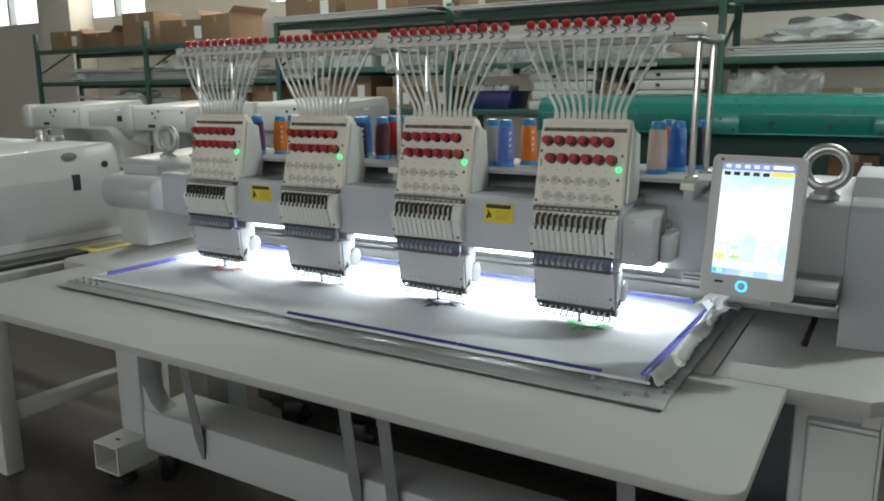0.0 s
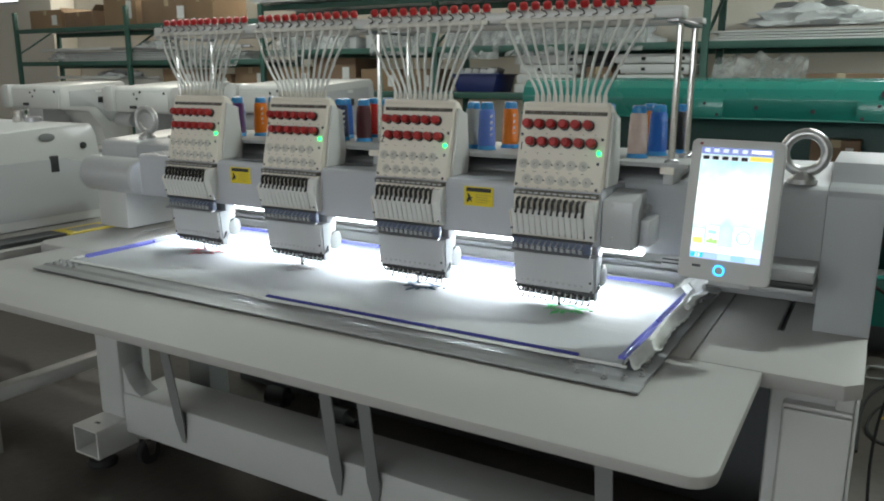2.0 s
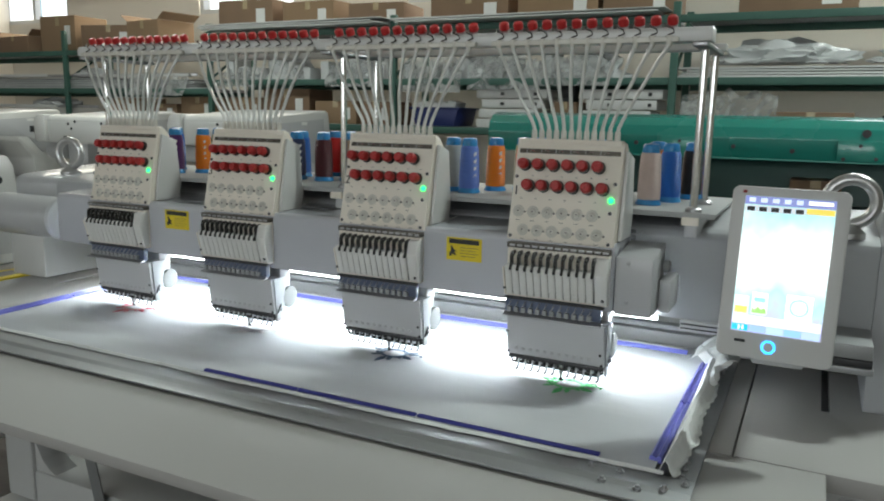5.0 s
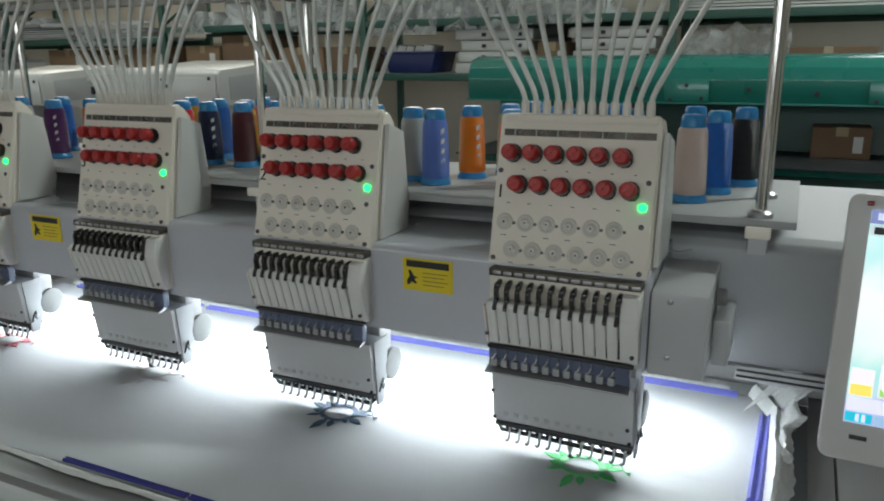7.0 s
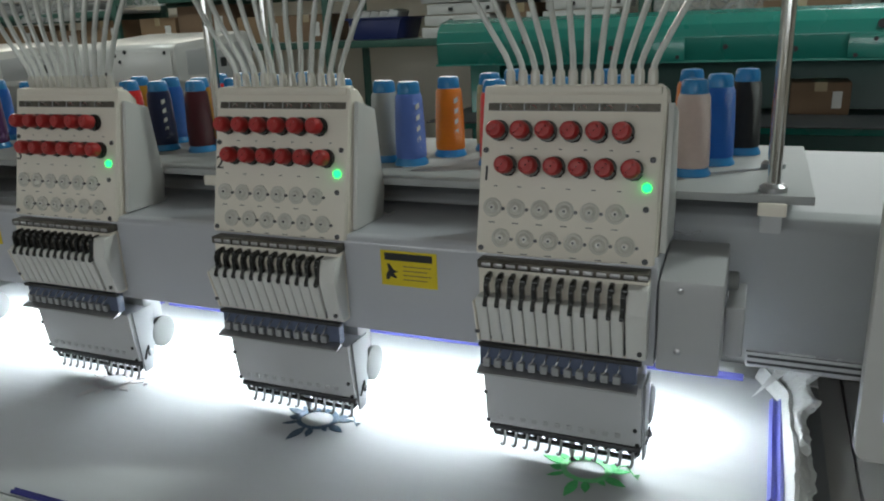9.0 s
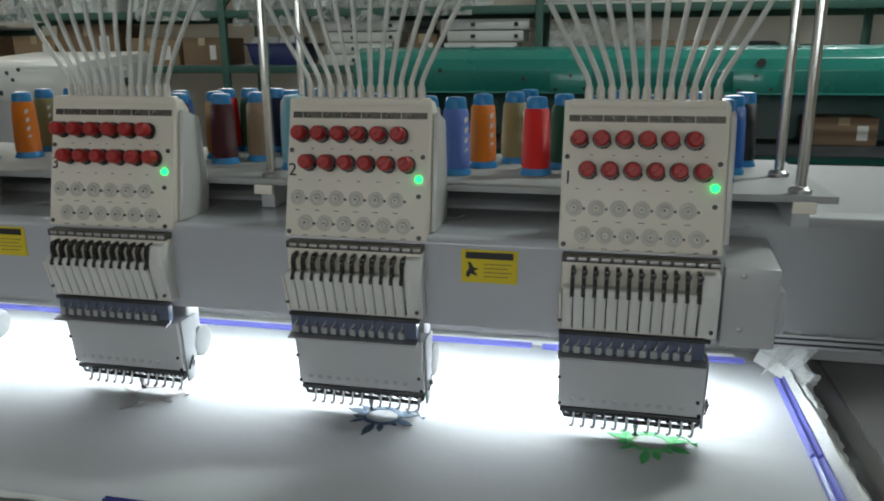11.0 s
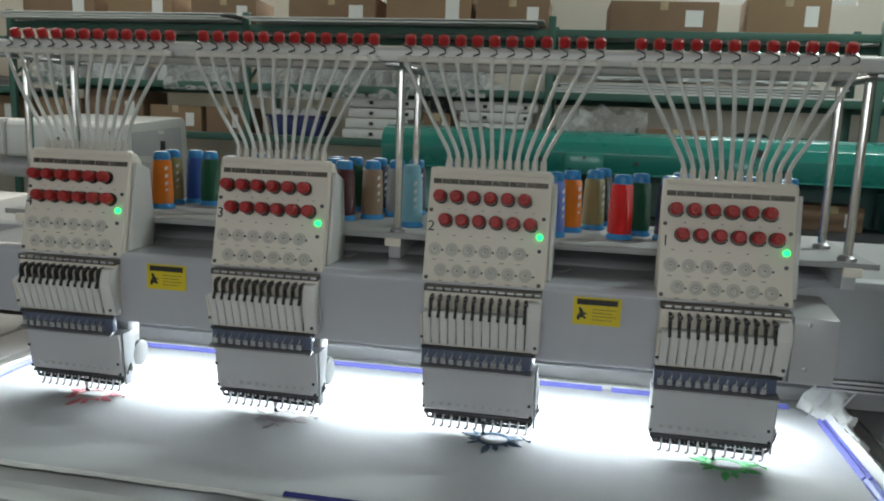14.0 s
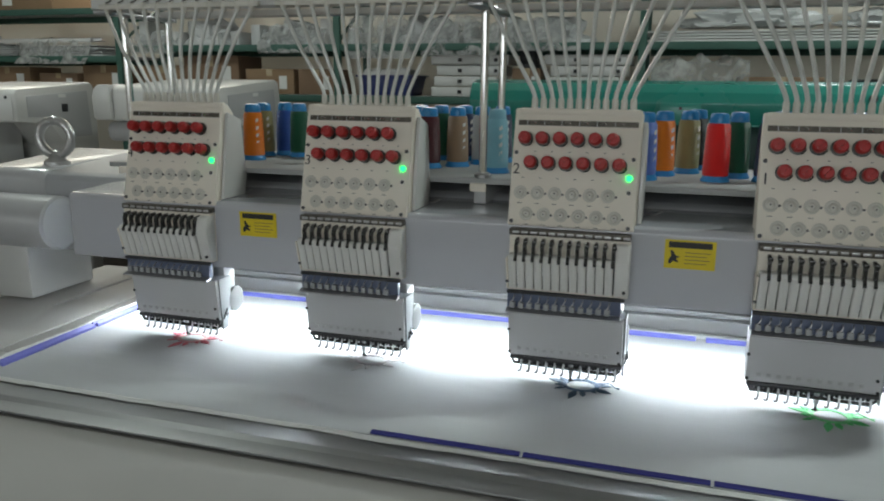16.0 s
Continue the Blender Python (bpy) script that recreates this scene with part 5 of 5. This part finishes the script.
# Panel colour already holds the shade under the teal beam
part("dark_backing", box(B(), -0.7, 4.5, 3.11, 3.15, 0.2, 1.188, 0.01), TEALSHADE, tm, "teal rear panel darkened as in shade")
part("middle_beam", box(B(), -0.7, 4.5, 2.78, 2.84, 0.875, 0.94, 0.008), TEAL, tm)
part("deck", box(B(), -0.7, 4.5, 2.5, 3.10, 0.945, 0.952, 0.002), DARKJUNK, tm)
part("cross_rail", box(B(), -0.7, 4.5, 2.80, 2.85, 0.66, 0.71, 0.004), STEEL, tm, "bare steel cross rail")
part("cross_rail", box(B(), -0.7, 4.5, 2.80, 2.85, 0.56, 0.6, 0.004), DARKJUNK, tm)
part("lower_panel", box(B(), -0.7, 4.5, 2.76, 2.82, 0.14, 0.44, 0.008), TEAL, tm)
part("lower_shelf", box(B(), -0.7, 4.5, 2.58, 2.759, 0.43, 0.45, 0.004), TEAL, tm)
part("plinth", box(B(), -0.7, 4.5, 2.78, 2.84, 0.0, 0.139, 0.004), DARKJUNK, tm)
solid("thrown_cloth", ruffle([(1.2, 2.74, 0.452), (1.8, 2.73, 0.452)], [(0, -1, 0), (0, -1, 0)], 0.14, 0.04, 7.0, 0.012, 0.01), LINEN, "crumpled pale plastic wrap lying on the teal machine", "wrap")

# ---- steel rack along the back wall ----
rk = thing("steel_rack", (-3, 4.2, 0), "dark green steel storage rack along the back wall", "rack")
UPR = [-8.0, -5.98, -4.04, -2.105, 0.083, 2.15, 4.2]
for x in UPR:
    for y in (4.0, 4.55):
        p = part("upright", box(B(), x - 0.025, x + 0.025, y - 0.02, y + 0.02, 0, 2.16, 0.004), RACKGREEN, rk)
    part("brace", prism(B(), [(4.0, 1.68), (4.03, 1.68), (4.55, 2.0), (4.52, 2.0)], "x", x - 0.01, x + 0.01), RACKGREEN, rk)
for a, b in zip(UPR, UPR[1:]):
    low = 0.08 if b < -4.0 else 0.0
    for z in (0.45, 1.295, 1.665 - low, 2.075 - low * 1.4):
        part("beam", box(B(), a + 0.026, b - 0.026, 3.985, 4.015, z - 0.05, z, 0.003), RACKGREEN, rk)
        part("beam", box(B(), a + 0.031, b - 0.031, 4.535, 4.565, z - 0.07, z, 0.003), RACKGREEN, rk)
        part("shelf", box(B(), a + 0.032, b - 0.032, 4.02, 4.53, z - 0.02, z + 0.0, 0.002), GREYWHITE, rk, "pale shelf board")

RND = random.Random(11)


def carton(x, y, z, w, d, h, turn=0.0, worn=False, open_top=False):
    c = thing("carton", (x, y, z), "worn brown cardboard carton" if worn else "brown cardboard carton sealed with tape", "carton", "cartons")
    part("box", box(B(), x - w / 2, x + w / 2, y - d / 2, y + d / 2, z, z + h, 0.006), CARTON2 if worn else CARTON, c)
    part("tape", box(B(), x - 0.025, x + 0.025, y - d / 2 - 0.001, y + d / 2 + 0.001, z + h * 0.72, z + h + 0.001), TAPE, c)
    if open_top:
        for s in (-1, 1):
            part("flap", prism(B(), [(x + s * w / 2, z + h), (x + s * (w / 2 + 0.09), z + h + 0.06), (x + s * (w / 2 + 0.09), z + h + 0.066), (x + s * w / 2, z + h + 0.006)], "y", y - d / 2, y + d / 2), CARTON, c)
    else:
        part("label", box(B(), x + w * 0.2, x + w * 0.36, y - d / 2 - 0.0015, y - d / 2 - 0.0002, z + h * 0.2, z + h * 0.72), PAPER, c)
    c.rotation_euler = (0, 0, radians(turn))
    return c


# cartons on the top shelf
for x, w, h, worn, op, t in ((-7.55, 0.55, 0.30, False, False, 4), (-6.9, 0.6, 0.24, True, True, -6), (-6.2, 0.5, 0.5, False, False, 3), (-5.5, 0.62, 0.34, True, False, 14), (-4.95, 0.5, 0.38, False, True, -8),
                             (-3.7, 0.6, 0.40, True, False, 2), (-3.0, 0.55, 0.34, False, False, -3), (-2.35, 0.5, 0.28, True, False, 5), (-1.5, 0.65, 0.3, True, False, 0), (-0.8, 0.6, 0.42, False, False, 3), (-0.2, 0.5, 0.3, True, False, 0), (0.8, 0.7, 0.28, True, False, 2), (1.6, 0.5, 0.34, False, False, -4)):
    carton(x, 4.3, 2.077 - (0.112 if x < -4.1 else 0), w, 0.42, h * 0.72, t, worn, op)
# cartons on lower shelves
for x, w, h, worn in ((-5.3, 0.5, 0.2, False), (-4.75, 0.4, 0.15, True), (-4.28, 0.42, 0.215, False), (-3.70, 0.36, 0.215, False), (-3.24, 0.5, 0.29, True), (-2.72, 0.42, 0.19, False),
                      (-2.32, 0.3, 0.19, True), (-0.70, 0.2, 0.2, True), (0.95, 0.5, 0.15, True)):
    carton(x, 4.25, 1.297, w, 0.36, h, 0, worn)
for x, w, h, d in ((1.02, 0.24, 0.14, 2.98), (1.62, 0.3, 0.13, 2.96), (2.5, 0.45, 0.16, 2.95)):
    carton(x, d, 0.952, w, 0.2, h, 0, True)
# flat stacks of wrapped sheets and rails on the middle shelf
def sheet_stack(x0, x1, y, z, n, mat, label, seed):
    r = random.Random(seed)
    s = thing("stacked_sheets", ((x0 + x1) / 2, y, z), label, "stacked sheets", "stacks on the rack")
    for k in range(n):
        a, b = r.uniform(-0.06, 0.06), r.uniform(-0.06, 0.06)
        part("sheet", prism(B(), [(x0 + a, z + 0.018 * k + 0.001), (x1 + b, z + 0.018 * k + 0.001 + r.uniform(0, 0.01)), (x1 + b, z + 0.018 * k + 0.014), (x0 + a, z + 0.018 * k + 0.014)], "y", y - 0.2, y + 0.2, 0.001), mat, s)
    return s


sheet_stack(-7.2, -5.2, 4.25, 1.587, 6, FOIL, "stack of flat parts in clear wrap", 1)
sheet_stack(-5.0, -4.3, 4.25, 1.587, 5, FOIL, "stack of flat parts in clear wrap", 2)
sheet_stack(-7.0, -5.6, 4.25, 1.297, 5, WHITE, "stack of long white machine covers", 3)
for x0, x1, n, sd in ((-1.385, -0.82, 4, 4), (-0.565, 0.02, 4, 5)):
    s = thing("white_drawer_stack", ((x0 + x1) / 2, 4.1, 1.297), "stack of white metal boxes with dark catches", "boxes", "stacks on the rack")
    for k in range(n):
        z = 1.298 + 0.074 * k
        p = part("metal_box", box(B(), x0 + 0.022 * (k * 7 % 3), x1 - 0.04 * (k * 5 % 3), 4.03, 4.4, z, z + 0.066, 0.004), WHITE, s)
        part("catch", box(B(), x0 + 0.2, x0 + 0.23, 4.022, 4.0295, z + 0.02, z + 0.044, 0.002), BLACK, p)
        part("end_catch", box(B(), x1 - 0.1, x1 - 0.075, 4.022, 4.0295, z + 0.02, z + 0.044, 0.002), BLACK, p)
# small white parts and wrapped pieces on the shelf over the heads
for k in range(26):
    x = -4.0 + k * 0.145 + RND.uniform(-0.03, 0.03)
    if any(abs(x - u) < 0.06 for u in UPR):
        continue
    h, w = RND.uniform(0.10, 0.2), RND.uniform(0.05, 0.1)
    p = solid("packed_part", box(B(), x - w / 2, x + w / 2, 4.06, 4.3, 1.6655, 1.6655 + h, 0.008), FOIL if k % 3 else WHITE, "small white machine part in clear wrap on the rack", "machine part", "packed parts")
    p.rotation_euler = (0, 0, RND.uniform(-0.3, 0.3))
sheet_stack(0.1, 2.0, 4.25, 1.667, 4, WHITE, "stack of long white machine covers", 8)
sheet_stack(2.2, 4.0, 4.25, 1.667, 4, WHITE, "stack of long white machine covers", 9)
sheet_stack(-2.0, 0.0, 4.0, 2.0772, 2, WHITE, "long white board along the shelf edge", 10)
sheet_stack(-3.95, -2.15, 4.0, 2.0772, 3, WHITE, "long white board along the shelf edge", 12)
def film_material():
    """Clear packing film: partly see-through, milky where it folds."""
    m = material("clear_packing_film", (0.62, 0.63, 0.62), 0.22, 0, 0.12, 12, 60, 0.4)
    nt = m.node_tree
    b = nt.nodes["Principled BSDF"]
    co = nt.nodes.new("ShaderNodeTexCoord")
    nz = nt.nodes.new("ShaderNodeTexNoise")
    nz.inputs["Scale"].default_value, nz.inputs["Detail"].default_value, nz.inputs["Distortion"].default_value = 9, 5, 1.5
    ra = nt.nodes.new("ShaderNodeMapRange")
    ra.inputs["From Min"].default_value, ra.inputs["From Max"].default_value = 0.38, 0.66
    ra.inputs["To Min"].default_value, ra.inputs["To Max"].default_value = 0.22, 0.85
    nt.links.new(co.outputs["Object"], nz.inputs["Vector"])
    nt.links.new(nz.outputs[0], ra.inputs["Value"])
    nt.links.new(ra.outputs[0], b.inputs["Alpha"])
    return m


FILM = film_material()


def film_sheet(x0, x1, z0, z1, seed):
    """A sheet of film bunched on the shelf and hanging a little over its edge."""
    bm = B()
    rows = []
    for j in range(13):
        v = j / 12
        row = []
        for i in range(41):
            u = i / 40
            q = Vector((u * (x1 - x0) * 6, v * 1.4, seed))
            top = z1 - 0.08 * abs(noise.noise(Vector((u * 4, seed, 2.0)))) - 0.05 * (2 * u - 1) ** 2
            y = 4.0 - 0.035 + 0.07 * v + 0.05 * noise.noise(q) + 0.02 * noise.noise(q * 3.1)
            row.append(bm.verts.new((x0 + (x1 - x0) * u + 0.02 * noise.noise(q * 2.3), min(y, 4.09), z0 + (top - z0) * v)))
        rows.append(row)
    for a, b in zip(rows, rows[1:]):
        for i in range(40):
            bm.faces.new((a[i], a[i + 1], b[i + 1], b[i]))
    bmesh.ops.solidify(bm, geom=list(bm.faces), thickness=0.0012)
    return solid("packing_film", bm, FILM, "crumpled clear packing film hanging over the shelf", "film", "films on the rack")


for x0, x1, z0, z1, sd in ((-2.75, -2.2, 1.60, 1.83, 2), (-2.02, -1.5, 1.56, 1.90, 3), (-1.45, -0.9, 1.58, 1.86, 4), (-0.9, -0.35, 1.61, 1.84, 5), (0.15, 0.75, 1.33, 1.60, 6), (-5.1, -4.35, 1.52, 1.74, 7), (-3.95, -3.5, 1.6, 1.78, 8)):
    film_sheet(x0, x1, z0, z1, sd)
# crumpled wrap, loose profiles and pale cases among the stored parts
def wrap_heap(x, y, z, w, d, h, seed):
    bm = B()
    bmesh.ops.create_icosphere(bm, subdivisions=4, radius=1.0)
    for v in bm.verts:
        p = v.co.copy()
        f = 0.72 + 0.34 * noise.noise(p * 1.7 + Vector((seed, 0, 0))) + 0.22 * abs(noise.noise(p * 5 + Vector((0, seed, 0))))
        v.co = Vector((x + p.x * w * f, y + p.y * d * f, z + max(0, (p.z + 0.35)) * h * f))
    return solid("plastic_wrap", bm, FOIL, "crumpled clear plastic wrap on the rack", "wrap", "wraps on the rack")


for x, z, w, h, sd in ((-7.3, 1.60, 0.4, 0.10, 1), (-5.75, 1.70, 0.35, 0.09, 2), (-3.3, 1.668, 0.35, 0.17, 3), (-2.5, 1.668, 0.3, 0.14, 4), (-1.45, 1.668, 0.32, 0.18, 5), (-0.55, 1.668, 0.35, 0.16, 6), (0.75, 1.76, 0.5, 0.14, 8), (1.55, 1.76, 0.35, 0.1, 9), (-6.4, 1.39, 0.4, 0.1, 10)):
    wrap_heap(x, 4.2, z, w, 0.2, h, sd)


def profile(x0, x1, y, z, lean, mat, label):
    o = [(0, 0), (0.05, 0), (0.05, 0.006), (0.006, 0.006), (0.006, 0.03), (0, 0.03)]
    p = solid("metal_profile", prism(B(), [(y + a, b) for a, b in o], "x", x0, x1, 0.0006), mat, label, "profile", "loose profiles")
    p.location.z += z
    p.rotation_euler = (0, 0, radians(lean))
    return p


for k, (x0, x1, z) in enumerate(((-7.6, -6.3, 1.705), (-7.2, -5.6, 1.7), (-6.0, -4.4, 1.7), (-5.6, -4.3, 1.705), (-7.4, -6.2, 1.39), (-6.9, -5.6, 1.39))):
    profile(x0, x1, 4.02 + 0.03 * (k % 4), z, 0.4 * (k % 3) - 0.4, STEEL if k % 2 else WHITE, "long angled metal profile lying on the rack")
# dark machine parts on the lower shelves
for x, z, w, h in ((-0.69, 1.498, 0.12, 0.14), (1.45, 1.297, 0.2, 0.14), (0.45, 1.297, 0.22, 0.12), (1.75, 1.297, 0.18, 0.12)):
    m = thing("motor_part", (x, 4.2, z), "dark steel machine part on the rack", "machine part", "dark parts on the rack")
    part("body", lathe(B(), (x - w / 2, 4.15, z + h / 2), (1, 0, 0), [(0, h * 0.42), (w * 0.1, h * 0.5), (w * 0.85, h * 0.5), (w, h * 0.4)], 18), DARKJUNK, m)
    part("base", box(B(), x - w / 2, x + w / 2, 4.08, 4.3, z, z + 0.03, 0.004), DARKJUNK, m)
bin_ = thing("blue_bin", (-1.75, 4.2, 1.297), "dark blue plastic storage bin half full of white parts", "bin")
part("bin_body", prism(B(), [(-1.92, 1.297), (-1.58, 1.297), (-1.54, 1.44), (-1.96, 1.44)], "y", 4.03, 4.4, 0.01), BINBLUE, bin_)
part("bin_rim", box(B(), -1.975, -1.525, 4.02, 4.41, 1.432, 1.445, 0.004), BINBLUE, bin_)
for k in range(5):
    r = RND.uniform(0.03, 0.05)
    cx = -1.90 + 0.07 * k
    part("white_part", prism(B(), [(cx - r, 1.446), (cx + r * 0.7, 1.446), (cx + r, 1.465 + r * 0.4), (cx - r * 0.3, 1.47 + r * 0.6)], "y", 4.06, 4.25, 0.004), WHITE, bin_, "loose white part in the bin")
# column beside the rack
solid("wall_column", box(B(), -9.1, -8.4, 4.75, 5.098, 0, 4.6, 0.01), WALL, "pale plaster wall column", "column", kind="structure")

# ---- cables on the floor past the right end ----
def cable(pts, r, mat, label):
    pts = [Vector(p) for p in pts]
    fine = []
    for i in range(len(pts) - 1):
        p0, p1, p2, p3 = pts[max(i - 1, 0)], pts[i], pts[i + 1], pts[min(i + 2, len(pts) - 1)]
        for k in range(8):
            t = k / 8
            fine.append(0.5 * ((2 * p1) + (p2 - p0) * t + (2 * p0 - 5 * p1 + 4 * p2 - p3) * t * t + (3 * p1 - p0 - 3 * p2 + p3) * t ** 3))
    fine.append(pts[-1])
    return solid("cable", tube(B(), fine, r, 8), mat, label, "cable", "cables")


cable([(1.24, 0.53, 0.88), (1.27, 0.6, 0.86), (1.31, 0.72, 0.795), (1.345, 0.75, 0.70), (1.335, 0.75, 0.55), (1.315, 0.75, 0.42), (1.31, 0.72, 0.27), (1.33, 0.6, 0.04), (1.36, 0.45, 0.008), (1.45, 0.2, 0.008)], 0.0046, RUBBER, "black cable hanging from the machine to the floor")
cable([(1.28, 1.45, 0.008), (1.29, 1.92, 0.008), (1.35, 2.2, 0.008), (1.43, 2.25, 0.008), (1.46, 1.9, 0.008), (1.42, 1.65, 0.008), (1.36, 1.58, 0.008), (1.31, 1.7, 0.016), (1.36, 1.95, 0.016), (1.48, 2.05, 0.01)], 0.006, RUBBER, "black cable looped on the floor")
cable([(1.26, 2.3, 0.01), (1.32, 2.5, 0.01), (1.42, 2.5, 0.01), (1.4, 2.36, 0.012), (1.3, 2.3, 0.018), (1.3, 2.45, 0.022), (1.45, 2.45, 0.02)], 0.006, material("grey_cable", (0.16, 0.16, 0.155), 0.5), "coiled grey cable on the floor")
cable([(1.36, 1.8, 0.02), (1.42, 1.9, 0.02), (1.5, 1.8, 0.01), (1.6, 1.9, 0.01)], 0.004, material("yellow_cable", (0.45, 0.28, 0.03), 0.5), "short yellow cable on the floor")
